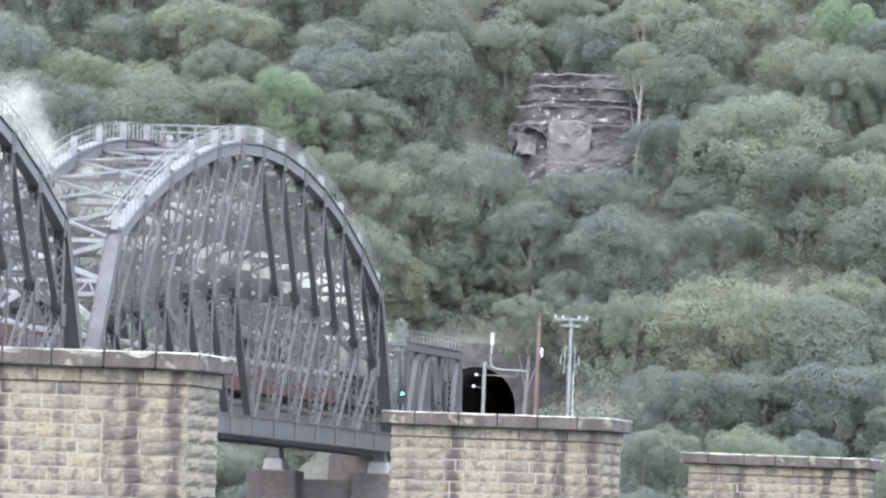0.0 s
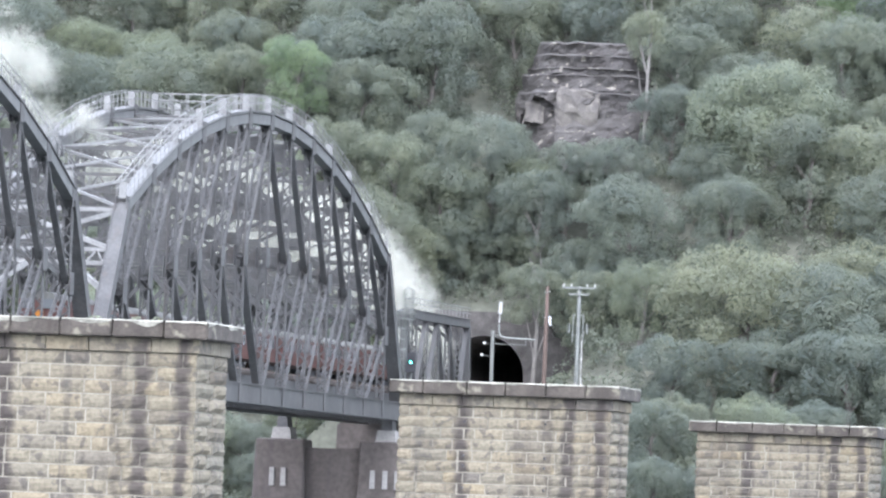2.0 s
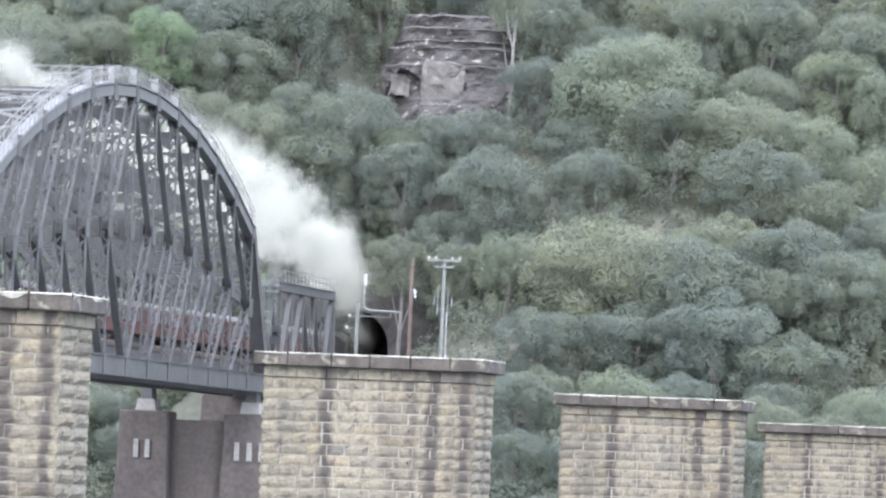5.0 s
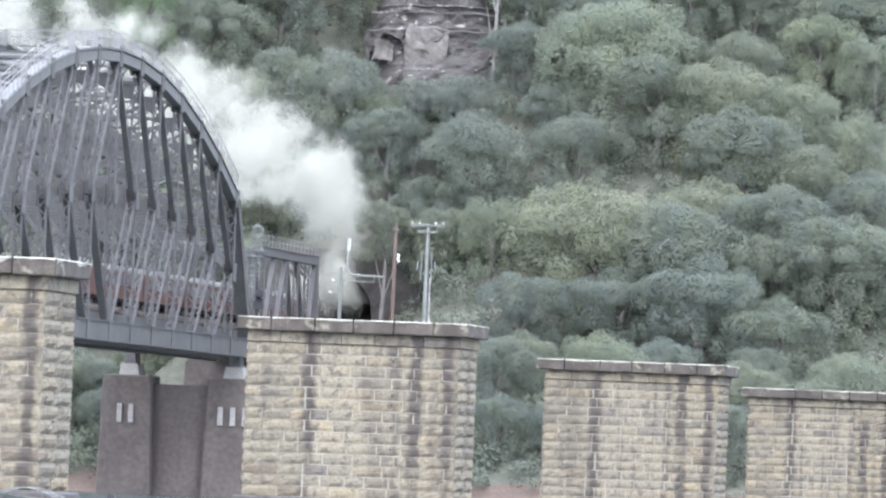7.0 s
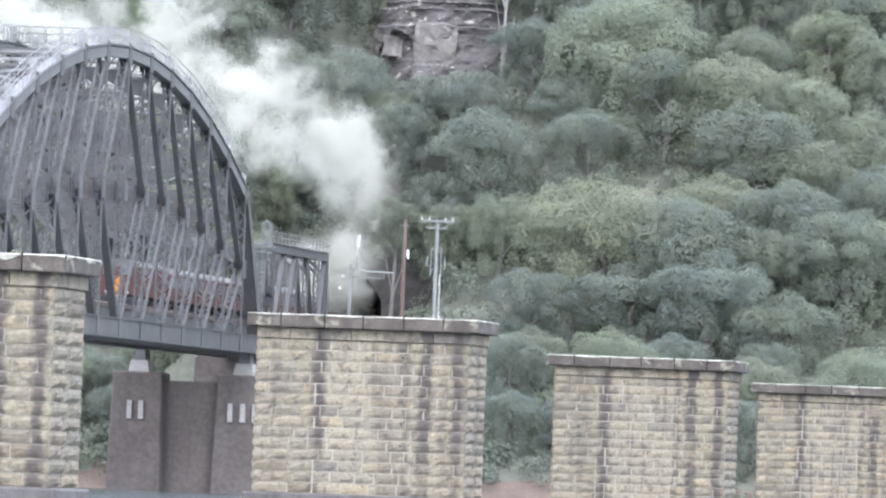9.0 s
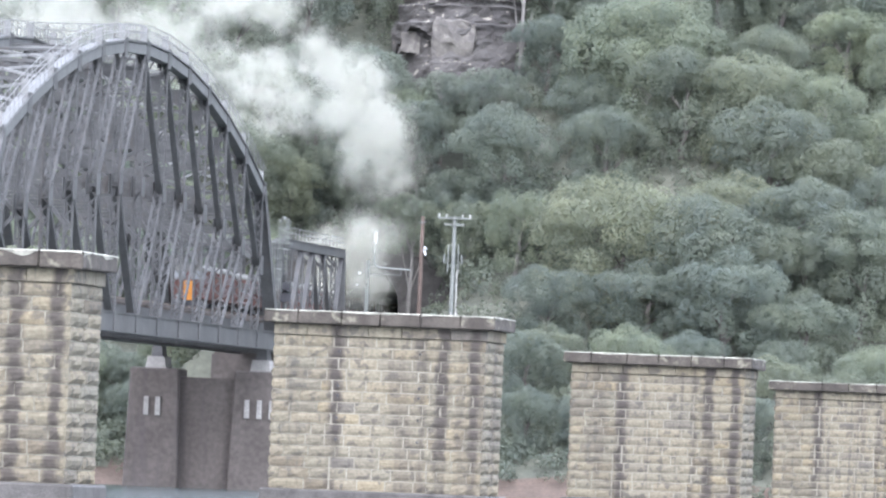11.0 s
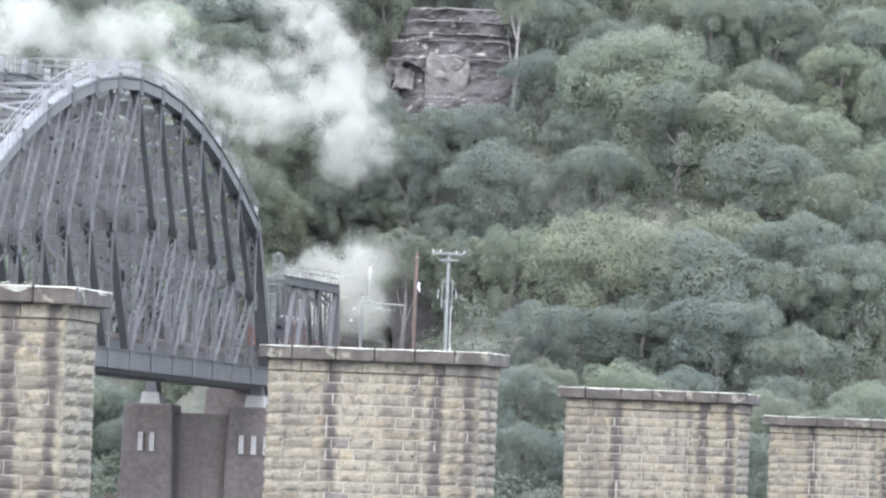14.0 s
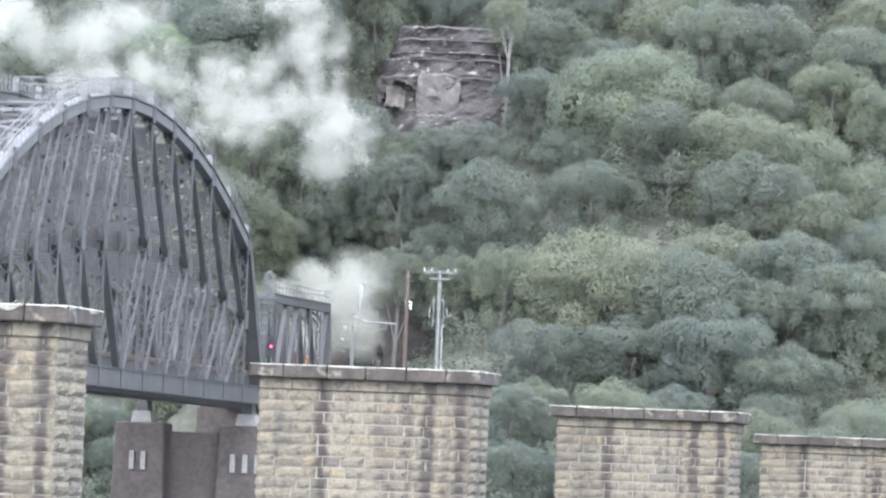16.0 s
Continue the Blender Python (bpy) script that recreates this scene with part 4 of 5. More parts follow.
cliff = outcrop(-135.8, 919.8, 37.8, 14.5, 12.8, (8.1, 9.7, 10.3, 11.6), 2.0, (-4.4, 4.6, 2.1, 2.6))
bm = bmesh.new()
ledge(bm, (-5.9, 2.6, 4.9), (-3.8, 4.6, 6.7), 4.0, 0.55)
part("fallen_block", bm, M_ROCK, cliff, "pale freshly broken sandstone block")
bm = bmesh.new()
ledge(bm, (-2.4, 1.0, 4.2), (2.0, 4.2, 8.0), 6.0, 0.75)
part("broken_face", bm, M_ROCK, cliff, "paler broken rock face")
outcrop(-145.4, 937.0, 56.0, 6.0, 3.4, (1.4, 2.2), 9.0)
outcrop(-173.0, 930.5, 50.2, 4.0, 2.2, (1.2,), 14.0)


# ---- poles, mast and signal by the line ----
def service_pole(x, y, top, base):
    pole = thing("power_pole", "pale grey power pole with crossarms and hanging cables", "utility pole", (x, y, base), "poles by the line")
    h = top - base
    bm = bmesh.new()
    pipe(bm, (0, 0, 0), (0, 0, h), 0.26, 0.17, 12)
    part("shaft", bm, M_GALV, pole)
    for z, w in ((h - 0.15, 1.55), (h - 0.75, 0.95)):
        bm = bmesh.new()
        bar(bm, (-w, -0.25, z), (w, -0.25, z), 0.14, 0.16)
        part("crossarm", bm, M_GALV, pole)
    for k in (-1.45, -0.75, 0.75, 1.45):
        bm = bmesh.new()
        pipe(bm, (k, -0.25, h - 0.1), (k, -0.25, h + 0.22), 0.07, 0.05, 8)
        part("insulator", bm, M_WHITE, pole)
    for s in (-1, 1):
        bm = bmesh.new()
        pipe(bm, (s * 0.5, -0.2, h - 5.2), (s * 0.45, -0.2, h - 2.6), 0.06, 0.06, 8)
        bar(bm, (0, -0.1, h - 2.7), (s * 0.5, -0.2, h - 2.7), 0.08, 0.08)
        bar(bm, (0, -0.1, h - 4.6), (s * 0.5, -0.2, h - 4.6), 0.08, 0.08)
        part("cable_riser", bm, M_GALV, pole)
        bm = bmesh.new()
        pipe(bm, (s * 0.85, -0.2, h - 4.3), (s * 0.8, -0.2, h - 3.5), 0.1, 0.08, 8)
        bar(bm, (s * 0.5, -0.2, h - 4.3), (s * 0.85, -0.2, h - 4.3), 0.06, 0.06)
        part("fuse", bm, M_GALV, pole)
    bm = bmesh.new()
    pipe(bm, (0.42, -0.2, 0), (0.4, -0.2, h - 5), 0.05, 0.05, 6)
    part("conduit", bm, M_WHITE, pole)


service_pole(-130.0, 885.0, 25.95, hill_z(-130.0, 885.0) - 0.5)
b = hill_z(-133.8, 890) - 0.5
pole = thing("timber_pole", "plain brown timber pole beside the line", "utility pole", (-133.8, 890, b), "poles by the line")
bm = bmesh.new()
pipe(bm, (0, 0, 0), (0.05, 0, 26.0 - b), 0.22, 0.16, 12)
part("shaft", bm, M_TIMBER, pole)
bm = bmesh.new()
bar(bm, (-0.3, -0.2, 25.4 - b), (0.4, -0.2, 25.5 - b), 0.1, 0.1)
part("crossarm", bm, M_GALV, pole)

b = RAIL_Z - 0.8
mast = thing("overhead_wire_mast", "grey overhead line mast with a curved bracket arm", "line mast", (-138.0 + 0.05, 884.9, b), "poles by the line")
bm = bmesh.new()
bar(bm, (0, 0, 0), (0, 0, 21.6 - b), 0.24, 0.3, (0, 1, 0))
for s in (-0.12, 0.12):
    bar(bm, (s, 0, 0), (s, 0, 21.6 - b), 0.04, 0.36, (0, 1, 0))
part("shaft", bm, M_GALV, mast)
bm = bmesh.new()
pts = [Vector((0.55, 0, 22.2 - b)), Vector((0.55, 0, 21.5 - b)), Vector((0.75, 0, 21.1 - b)), Vector((1.2, 0, 20.95 - b)), Vector((4.0, 0, 20.85 - b))]
for p, q in zip(pts, pts[1:]):
    pipe(bm, p, q, 0.09, 0.09, 8)
bar(bm, (0, 0, 20.4 - b), (3.1, 0, 20.35 - b), 0.07, 0.07)
bar(bm, (3.1, 0, 20.3 - b), (3.1, 0, 21.1 - b), 0.07, 0.07)
bar(bm, (0, 0, 21.2 - b), (0.6, 0, 21.2 - b), 0.08, 0.08)
part("bracket_arm", bm, M_GALV, mast)
bm = bmesh.new()
pipe(bm, (0.55, 0, 22.3 - b), (0.6, 0, 23.3 - b), 0.05, 0.05, 6)
pipe(bm, (0.62, 0, 23.2 - b), (0.64, 0, 24.3 - b), 0.16, 0.16, 8)
part("counterweight", bm, M_WHITE, mast)
for x, z in ((-0.72, 20.4), (-0.95, 19.3)):
    bm = bmesh.new()
    bar(bm, (0, 0, z - b - 0.1), (x, 0, z - b), 0.05, 0.05)
    part("lamp_arm", bm, M_GALV, mast)
    bm = bmesh.new()
    pipe(bm, (x - 0.12, -0.16, z - b), (x + 0.12, -0.16, z - b), 0.12, 0.14, 10)
    part("insulator", bm, M_WHITE, mast, "white glazed insulator")


def ladder_tower(x, y):
    """Caged access ladders up the end of the short span."""
    tower = thing("caged_ladder", "light grey caged access ladder on the bridge", "ladder", (x, y, 0))
    def cage(x0, z0, z1, nm):
        bm = bmesh.new()
        for s in (-0.3, 0.3):
            bar(bm, (x0 + s, 0, z0), (x0 + s, 0, z1), 0.07, 0.07)
        for k in range(int((z1 - z0) / 0.35)):
            bar(bm, (x0 - 0.3, 0, z0 + k * 0.35), (x0 + 0.3, 0, z0 + k * 0.35), 0.04, 0.04)
        part(nm, bm, M_GALV, tower)
        bm = bmesh.new()
        ring = [(x0 + 0.5 * math.cos(a), -0.75 * max(0.0, math.sin(a)), 0) for a in np.linspace(0, math.pi, 7)]
        for k in range(int((z1 - z0 - 2) / 0.9) + 1):
            z = z0 + 2 + k * 0.9
            for p, q in zip(ring, ring[1:]):
                bar(bm, (p[0], p[1], z), (q[0], q[1], z), 0.04, 0.08)
        for p in ring:
            bar(bm, (p[0], p[1], z0 + 2), (p[0], p[1], z1), 0.05, 0.05)
        for p, q in zip(ring, ring[::-1]):
            bar(bm, (p[0], p[1], z1), (x0, -0.3, z1 + 0.35), 0.05, 0.05)
        part("ladder_cage", bm, M_GALV, tower)
    cage(-0.35, DECK_Z + 0.7, 21.6, "lower_ladder")
    cage(0.3, 19.0, 23.5, "upper_ladder")
    bm = bmesh.new()
    box(bm, (-2.2, -0.6, 21.5), (1.0, 0.6, 21.62))
    part("landing", bm, M_GALV, tower)
    bm = bmesh.new()
    railing(bm, [(-2.2, -0.6, 21.6), (-0.9, -0.6, 21.6)], 1.1, 0.6, 0.05)
    part("landing_rail", bm, M_GALV, tower)


ladder_tower(-136.9, SPAN_Y + LONG + 1.0)

signal = thing("railway_signal", "colour-light railway signal on a bracket post at the bridge side", "signal", (-136.15, 827.8, 13.55))
bm = bmesh.new()
pipe(bm, (0, 0.15, -0.3), (0, 0.15, 4.6), 0.09, 0.07, 8)
part("post", bm, M_GALV, signal)
for z in (-0.2, 0.3):
    bm = bmesh.new()
    bar(bm, (-1.2, 0.15, z - 0.3), (0.05, 0.15, z), 0.1, 0.12)
    part("bracket", bm, M_GALV, signal)
bm = bmesh.new()
box(bm, (-0.32, -0.12, 3.0), (0.32, 0.2, 4.6))
part("head", bm, M_BLACK, signal)
bm = bmesh.new()
for k in range(9):
    a0, a1 = math.pi * k / 9, math.pi * (k + 1) / 9
    bar(bm, (0.24 * math.cos(a0), -0.35, 3.75 + 0.24 * math.sin(a0)), (0.24 * math.cos(a1), -0.35, 3.75 + 0.24 * math.sin(a1)), 0.02, 0.5, (0, 1, 0))
part("hood", bm, M_BLACK, signal)
# the light's coloured discs sit on a shutter that turns inside the head behind a mask
shutter = part("shutter", bmesh.new(), M_BLACK, signal)
shutter.location = (0, -0.14, 3.45)
for z, mat, nm in ((0.3, M_GREEN_LIGHT, "green_lens"), (-0.3, M_RED_LIGHT, "red_lens")):
    bm = bmesh.new()
    pipe(bm, (0, 0, z), (0, -0.05, z), 0.085, 0.085, 12)
    part(nm, bm, mat, shutter)
bm = bmesh.new()
box(bm, (-0.45, -0.3, 2.9), (0.45, -0.26, 3.6))
part("mask", bm, M_BLACK, signal)


# ---- the train ----
SPEED, TAIL_0 = 13.3, 675.0
BOX_W = 2.9


def body_shell(bm, y0, y1, z0, z1, w, roof):
    """A carriage body with a curved roof; roof False: the sides and ends alone."""
    h = w / 2
    if not roof:
        box(bm, (-h, y0, z0), (h, y1, z1))
        return
    prof = [(h * math.cos(a) * 1.02, z1 + 0.62 * math.sin(a)) for a in np.linspace(0, math.pi, 9)]
    a = [bm.verts.new((x, y0 - 0.05, z)) for x, z in prof]
    b2 = [bm.verts.new((x, y1 + 0.05, z)) for x, z in prof]
    for i in range(len(prof) - 1):
        bm.faces.new((a[i], a[i + 1], b2[i + 1], b2[i]))
    bm.faces.new(a[::-1])
    bm.faces.new(b2)
    bm.faces.new((a[0], b2[0], b2[-1], a[-1]))


def bogie(parent, y):
    bm = bmesh.new()
    for s in (-1, 1):
        bar(bm, (s * 1.0, y - 1.7, 0.62), (s * 1.0, y + 1.7, 0.62), 0.12, 0.35)
    box(bm, (-1.0, y - 0.3, 0.55), (1.0, y + 0.3, 0.95))
    bg = part("bogie", bm, M_BLACK, parent)
    for yy in (y - 1.2, y + 1.2):
        for s in (-1, 1):
            bm = bmesh.new()
            pipe(bm, (s * 0.66, yy, 0.46), (s * 0.80, yy, 0.46), 0.46, 0.46, 14)
            part("wheel", bm, M_RAIL, bg)


def carriage(length=19.6):
    c = thing("passenger_carriage", "red-brown passenger carriage with a grey roof, on the bridge track", "carriage", (0, 0, 0), "carriages of the steam train")
    bm = bmesh.new()
    body_shell(bm, 0.3, length, 1.05, 3.3, BOX_W, False)
    part("body", bm, M_RED, c)
    bm = bmesh.new()
    body_shell(bm, 0.3, length, 1.05, 3.3, BOX_W, True)
    part("roof", bm, M_ROOF, c)
    for k in range(10):
        y = 1.5 + k * (length - 2.6) / 10
        for s in (-1, 1):
            bm = bmesh.new()
            box(bm, (s * BOX_W / 2 - 0.02, y, 2.15), (s * BOX_W / 2 + 0.02, y + 1.05, 3.0))
            part("window", bm, M_WINDOW, c)
    bogie(c, 3.0)
    bogie(c, length - 2.6)
    return c


def rear_engine(length=15.5):
    c = thing("diesel_locomotive", "diesel locomotive with an orange end and dark red sides", "locomotive", (0, 0, 0))
    bm = bmesh.new()
    body_shell(bm, 0.4, length, 1.1, 3.5, BOX_W, False)
    part("body", bm, M_RED, c)
    bm = bmesh.new()
    body_shell(bm, 0.4, length, 1.1, 3.5, BOX_W, True)
    part("roof", bm, M_ROOF, c)
    bm = bmesh.new()
    box(bm, (-0.42, 0.25, 1.0), (0.42, 0.45, 2.65), 0.0)
    part("end_panel", bm, M_ORANGE, c, "orange painted end")
    for s in (-1, 1):
        bm = bmesh.new()
        box(bm, (s * 0.75 - 0.5, 0.34, 2.8), (s * 0.75 + 0.5, 0.42, 3.5))
        part("windscreen", bm, M_WINDOW, c)
        bm = bmesh.new()
        pipe(bm, (s * 0.9, 0.2, 1.35), (s * 0.9, 0.3, 1.35), 0.14, 0.14, 10)
        part("marker_lamp", bm, M_WHITE, c)
    bm = bmesh.new()
    box(bm, (-1.35, 0.2, 0.35), (1.35, 0.5, 0.98))
    part("headstock", bm, M_BLACK, c, "black headstock")
    bogie(c, 3.0)
    bogie(c, length - 3.0)
    return c


def steam_engine():
    c = thing("steam_locomotive", "black steam locomotive hauling the train", "locomotive", (0, 0, 0))
    bm = bmesh.new()
    pipe(bm, (0, 3.2, 2.55), (0, 11.2, 2.55), 0.95, 0.88, 20)
    part("boiler", bm, M_BLACK, c)
    bm = bmesh.new()
    pipe(bm, (0, 11.2, 2.55), (0, 12.8, 2.55), 0.95, 0.95, 20)
    part("smokebox", bm, M_BLACK, c)
    bm = bmesh.new()
    pipe(bm, (0, 12.0, 3.4), (0, 12.0, 4.15), 0.28, 0.36, 14)
    part("chimney", bm, M_BLACK, c)
    bm = bmesh.new()
    pipe(bm, (0, 8.6, 3.3), (0, 8.6, 3.95), 0.42, 0.3, 14)
    part("steam_dome", bm, M_BLACK, c)
    bm = bmesh.new()
    box(bm, (-1.4, 0.9, 1.3), (1.4, 3.3, 3.5))
    body_shell(bm, 0.6, 3.4, 1.3, 3.5, 2.9, True)
    part("cab", bm, M_BLACK, c)
    bm = bmesh.new()
    box(bm, (-1.3, 0.6, 1.15), (1.3, 13.0, 1.4))
    part("running_board", bm, M_BLACK, c)
    bm = bmesh.new()
    box(bm, (-1.3, 13.0, 0.7), (1.3, 13.25, 1.3))
    part("buffer_beam", bm, M_RED, c)
    for y, r in ((3.2, 0.7), (5.0, 0.75), (6.8, 0.75), (8.6, 0.75), (10.8, 0.45), (12.2, 0.45)):
        for s in (-1, 1):
            bm = bmesh.new()
            pipe(bm, (s * 0.68, y, r), (s * 0.82, y, r), r, r, 18)
            part("wheel", bm, M_BLACK, c)
    for s in (-1, 1):
        bm = bmesh.new()
        pipe(bm, (s * 1.15, 10.6, 0.9), (s * 1.15, 12.2, 0.9), 0.38, 0.38, 12)
        part("cylinder", bm, M_BLACK, c)
        bm = bmesh.new()
        bar(bm, (s * 0.95, 3.2, 0.6), (s * 0.95, 10.6, 0.85), 0.06, 0.12)
        part("coupling_rod", bm, M_GALV, c)
    return c


def tender():
    c = thing("tender", "black riveted coal tender behind the engine", "tender", (0, 0, 0))
    bm = bmesh.new()
    box(bm, (-1.4, 0.3, 1.1), (1.4, 7.8, 3.0))
    part("tank", bm, M_BLACK, c)
    bm = bmesh.new()
    ledge(bm, (-1.15, 1.5, 2.8), (1.15, 7.0, 3.4), 3.0, 0.2)
    part("coal", bm, M_BLACK, c)
    bogie(c, 2.2)
    bogie(c, 6.0)
    return c


first = carriage()
TRAIN = [(rear_engine(), 0.0)]
for k in range(7):
    TRAIN.append((first if k == 0 else copy_thing(first, pose(0, 0, 0)), 16.0 + 20.0 * k))
TRAIN.append((tender(), 156.2))
TRAIN.append((steam_engine(), 164.3))
CHIMNEY = 164.3 + 12.0


# ---- steam ----
def puff_mesh(seed, radius, count, size):
    """A billow: fine flecks in lobes of lobes, thick at the heart and thinning outwards."""
    rg = np.random.default_rng(seed)
    stretch = np.array((1.0 + 0.5 * rg.random(), 0.8, 0.7 + 0.5 * rg.random()))
    big = rg.normal(size=(5, 3)) * radius * 0.5 * stretch
    small = big[rg.integers(0, 5, 22)] + rg.normal(size=(22, 3)) * radius * 0.33
    which = rg.integers(0, 22, count)
    spread = (0.16 + 0.26 * rg.random(22)) * radius
    p = small[which] + rg.normal(size=(count, 3)) * spread[which][:, None]
    a = rg.normal(size=(count, 3))
    a /= np.linalg.norm(a, axis=1)[:, None]
    b = np.cross(a, rg.normal(size=(count, 3)))
    b /= np.linalg.norm(b, axis=1)[:, None]
    s = size * (0.6 + 0.8 * rg.random(count))[:, None]
    tri = np.stack([p - a * s * 0.5 - b * s * 0.4, p + a * s * 0.5 - b * s * 0.4, p + b * s * 0.6], axis=1).reshape(-1, 3)
    me = bpy.data.meshes.new("steam_puff")
    me.from_pydata([tuple(v) for v in tri], [], [(3 * i, 3 * i + 1, 3 * i + 2) for i in range(count)])
    me.materials.append(M_STEAM)
    return me


PUFFS = [puff_mesh(40 + k, r, 6400, 0.085) for k, r in enumerate((1.2, 1.5, 1.8, 1.4, 1.7, 2.0))]
sr = random.Random(77)
scene.cycles.transparent_max_bounces = 48
STEAM = []


def chimney_y(t):
    return TAIL_0 + SPEED * t + CHIMNEY


def between(value, *stops):
    """Straight-line interpolation through (at, result) stops."""
    return float(np.interp(value, [a for a, _ in stops], [b for _, b in stops]))


def make_steam():
    t = -12.2
    while t < 9.5:
        ob = new("steam_puff", sr.choice(PUFFS))
        tagged(ob, "drifting white puff of locomotive steam", "steam", "steam over the bridge")
        v = Vector((sr.uniform(-1, 1), sr.uniform(-1, 1), sr.uniform(-1, 1)))
        STEAM.append((ob, t, v, Vector((sr.uniform(-25, 25), sr.uniform(-25, 25), sr.uniform(-180, 180)))))
        t += 0.1 if t < -10.9 else 0.16 if t < -8.3 else 0.055 if t < -0.5 else 0.06 if t < 4.2 else 0.16


make_steam()


def steam_pose(t, born, v, spin):
    mouth = PORTAL_Y + 2.0
    if t < born:
        y = min(chimney_y(t), mouth)
        p = Vector((TRACK_X[0] + 0.3 * v.x, y + 0.8 * v.y + (15.0 if t > 4.3 else 0), RAIL_Z + 4.3 + 0.4 * v.z))
        return p, spin
    age = t - born
    y0 = min(chimney_y(born), mouth)
    # billows: puffs born together swirl together
    swirl = noise.noise_vector((born * 0.5, 1.3, 0.07 * age)) * 1.4 + noise.noise_vector((born * 1.6, 7.1, 0.1 * age)) * 0.6
    p = Vector((TRACK_X[0], y0 + 0.8 * v.y, RAIL_Z + 4.3))
    if y0 >= mouth:
        out = 1 - math.exp(-age / 0.9)
        p += Vector(((2.2 + 3.2 * v.x) * out + 0.1 * age, 15.0 - (33.0 + 9.0 * v.y) * out, (0.5 + 3.6 * (v.z + 1)) * (1 - math.exp(-age / 3)) - 1.0))
        p += swirl * 0.6 * out
    else:
        # the plume climbs between a lower and an upper edge, leans over the near side by the hill and then back with the wind
        upper = between(age, (0, 0.6), (0.5, 3.0), (1, 5.0), (2.8, 9), (5, 12.6), (7.8, 15.8), (10, 18), (13, 21.5), (16, 23.5), (20, 25.5), (28, 28))
        lower = between(age, (0, 0.3), (0.5, 1.8), (1, 2.6), (2.8, 4.2), (5, 6), (7.8, 9), (10, 13), (13, 16), (16, 17.7), (20, 19), (28, 20))
        climb = between(born, (-3, 0.0), (0, 0.5), (4, 1.5)) * (1 - math.exp(-age / 5))
        upper, lower = upper + climb, lower + climb * 0.5
        upper *= between(born, (-9, 0.72), (-7, 0.80), (-5.5, 0.82), (-4.5, 0.92), (-3.5, 1.0))
        if born < -2.5:
            lower *= 0.7 + 0.3 * min(1.0, max(0.0, (age - 7.5) / 5))
        lean = between(born, (-4, -1.2), (-1, 1.2), (2, 4.0), (4.2, 6.2))
        p.x += lean * (1 - math.exp(-age / 3.2)) - 0.62 * max(0.0, age - 7.5) + v.x * min(2.0, 0.3 + 0.22 * age)
        p.y += (0.9 if born > -0.2 else -2.2) * max(0.0, age - 6.0) * max(0.0, 1 - abs(born + 0.2) / 5)
        p.z += lower + (upper - lower) * (v.z + 1) / 2
        # the warmer part climbs on and thins the rest
        if v.y > -0.2:
            late = max(0.0, age - (6.8 if born > -3 else 12.5))
            p.z += 1.9 * late
            p.x -= 0.9 * late
        p += swirl * (min(1.7, 0.16 * age) + 0.24 * max(0.0, age - 7.5))
    return p, spin + Vector((4, 3, 8)) * age * v.x


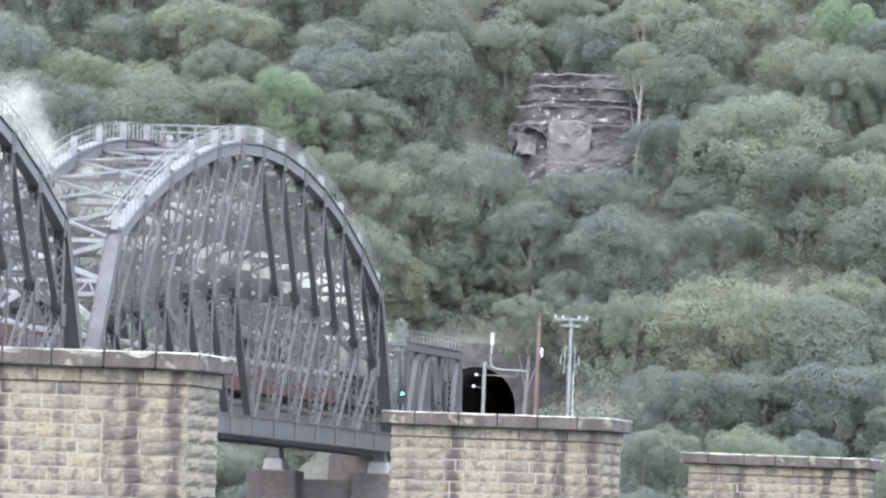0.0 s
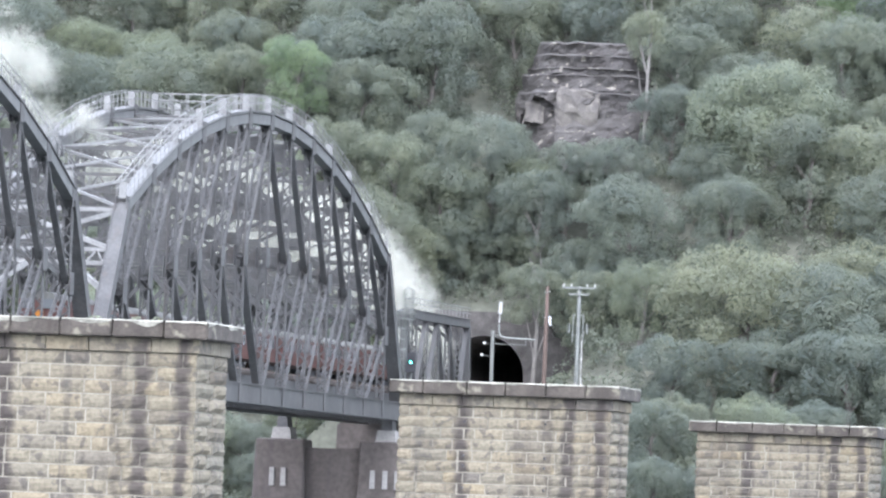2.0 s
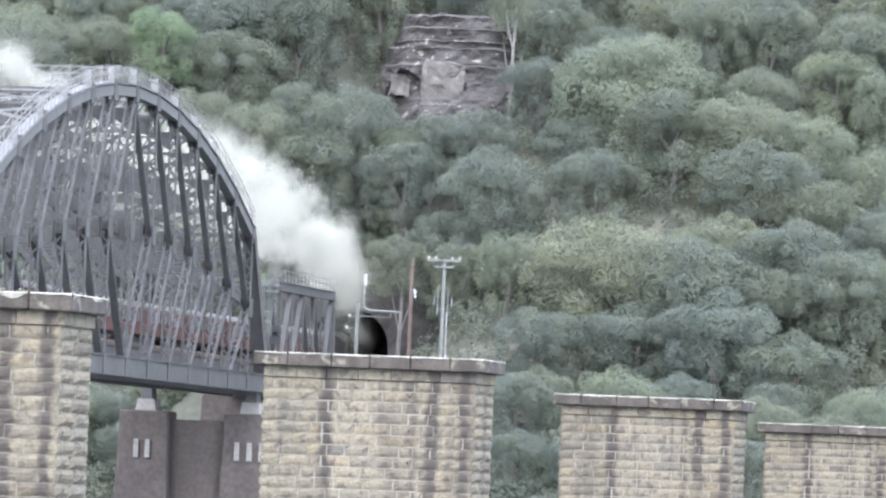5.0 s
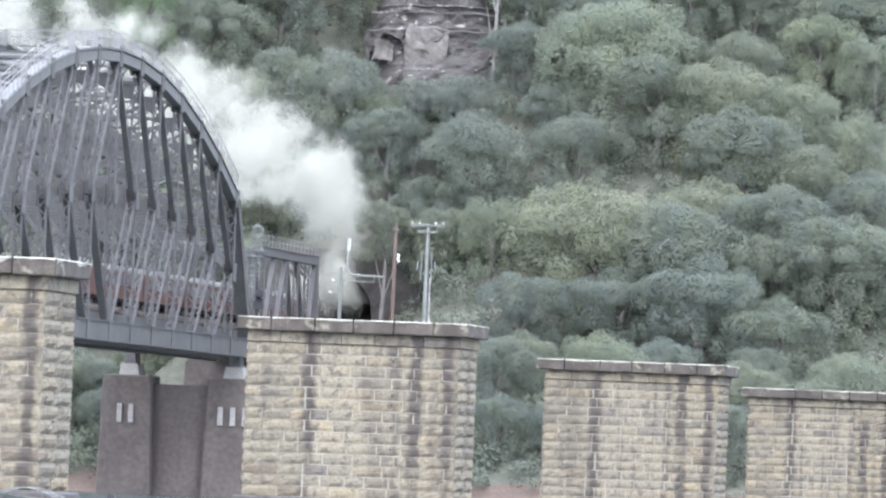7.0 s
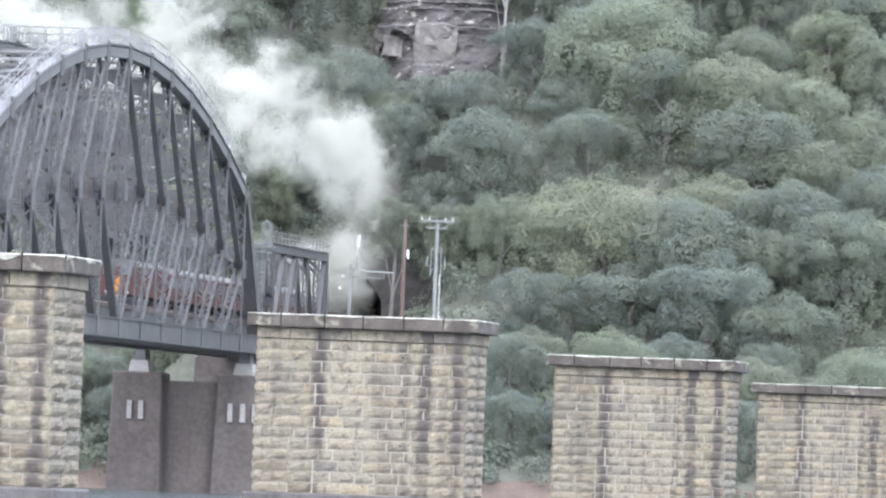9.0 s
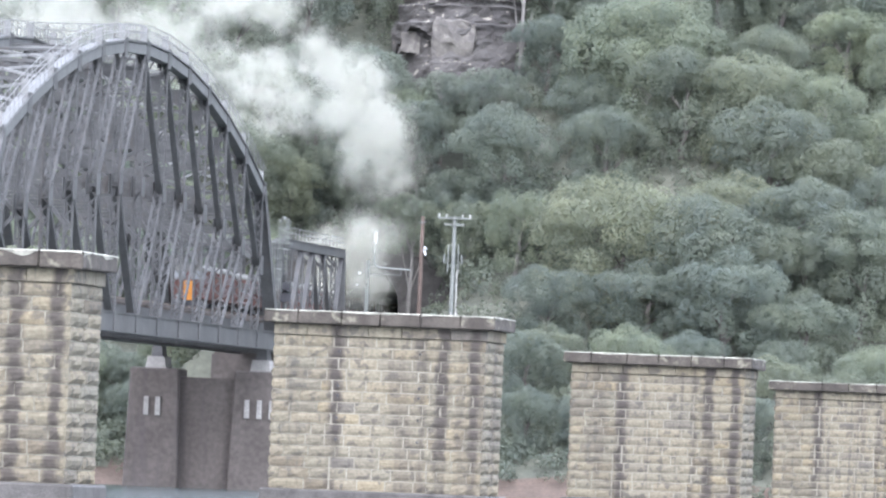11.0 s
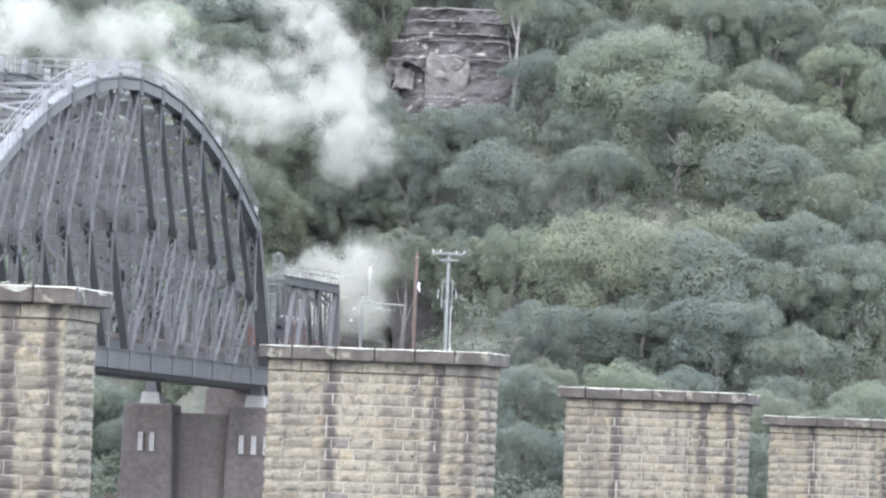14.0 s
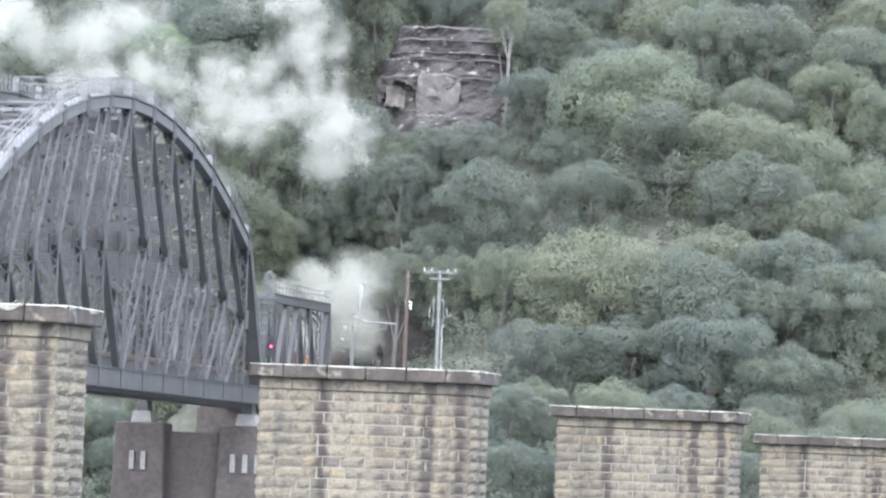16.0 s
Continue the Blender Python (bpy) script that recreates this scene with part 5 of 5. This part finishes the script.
# ---- a small boat that crosses close to the bank ----
def motor_boat():
    boat = thing("aluminium_dinghy", "small open aluminium dinghy with a bow rail and whip aerial", "boat", (0, 0, 0))
    bm = bmesh.new()
    rings = []
    for u, half, keel, sheer in ((0.0, 0.02, 0.25, 0.78), (0.6, 0.42, 0.0, 0.70), (1.5, 0.72, -0.15, 0.62), (2.8, 0.80, -0.18, 0.55), (4.2, 0.76, -0.18, 0.52)):
        rings.append([bm.verts.new((u, s * half * w, keel + (sheer - keel) * f)) for s, w, f in ((-1, 1, 1), (-1, 0.8, 0.35), (0, 0, 0), (1, 0.8, 0.35), (1, 1, 1))])
    for a, b in zip(rings, rings[1:]):
        for i in range(4):
            bm.faces.new((a[i], a[i + 1], b[i + 1], b[i]))
    bm.faces.new(rings[-1][::-1])
    bmesh.ops.solidify(bm, geom=bm.faces[:], thickness=0.03)
    part("hull", bm, M_GALV, boat)
    for y in (1.8, 3.2):
        bm = bmesh.new()
        box(bm, (y, -0.7, 0.32), (y + 0.35, 0.7, 0.38))
        part("thwart", bm, M_GALV, boat)
    bm = bmesh.new()
    for s in (-1, 1):
        pts = [Vector((0.25 + 2.2 * k / 10, s * (0.25 + 0.45 * min(1, k / 5)), 0.66 + 0.34 * math.sin(math.pi * min(1.0, 0.12 + k / 11)))) for k in range(11)]
        for p, q in zip(pts, pts[1:]):
            pipe(bm, p, q, 0.022, 0.022, 6)
    part("bow_rail", bm, M_GALV, boat, "grey curved bow rail")
    bm = bmesh.new()
    pipe(bm, (0.02, 0, 0.7), (0.06, 0, 1.32), 0.03, 0.02, 6)
    part("aerial", bm, M_WHITE, boat, "white whip aerial")
    bm = bmesh.new()
    box(bm, (4.15, -0.2, 0.1), (4.5, 0.2, 0.85), 0.05)
    part("outboard_motor", bm, M_BLACK, boat)
    return boat


dinghy = motor_boat()

piers = [old_pier(PIER_Y + 127.0 * (k - 1)) for k in range(4)]
for x in (2.9, 3.25):
    peg = thing("iron_peg", "short rusty iron peg set in the pier cap", "peg", ((PIER_X0 + PIER_X1) / 2 + x + 1.0, PIER_Y + 0.4, PIER_TOP), "iron pegs")
    bm = bmesh.new()
    pipe(bm, (0, 0, -0.03), (0, 0, 0.22), 0.05, 0.04, 8)
    part("pin", bm, M_CONCRETE_PALE, peg)
for x, y in ((1.5, 0.1), (3.3, 0.0), (4.2, 0.3)):
    rg = np.random.default_rng(int(x * 10))
    tuft = leaf_cloud("grass_tuft", rg, [((0, 0, 0.05), (0.3, 0.2, 0.2))], 900, 0.06, M_LEAF_OLIVE, False)
    ob = tagged(new("grass_tuft", tuft), "tuft of weeds growing on the pier cap", "grass", "weeds on the cap")
    ob.location = ((PIER_X0 + PIER_X1) / 2 + x, PIER_Y - 127 + y, PIER_TOP - 0.03)


def motions():
    for ob, off in TRAIN:
        walk(ob, [(t, pose(TRACK_X[0], TAIL_0 + off + SPEED * t + 1.1 * max(0, t - 12), RAIL_Z)) for t in (0, 4, 8, 12, 14, 16)])
    for ob, born, v, spin in STEAM:
        rows = []
        times = {float(k) for k in range(17)} | {round(born + d, 2) for d in (0.0, 0.3, 0.7) if 0 < born + d < 16}
        for k in sorted(times):
            p, s = steam_pose(k, born, v, spin)
            rows.append((k, pose(p.x, p.y, p.z, s.x, s.y, s.z)))
        walk(ob, rows)
    walk(dinghy, [(t, pose(-67.1 - 3.4 * (t - 7.0), 350, 0)) for t in (0, 8, 16)])
    walk(shutter, [(t, pose(0, -0.14, 3.45, 0, a, 0)) for t, a in ((0, 0), (2.2, 0), (2.6, 85), (14.9, 90), (15.2, 175), (16, 180))])


motions()
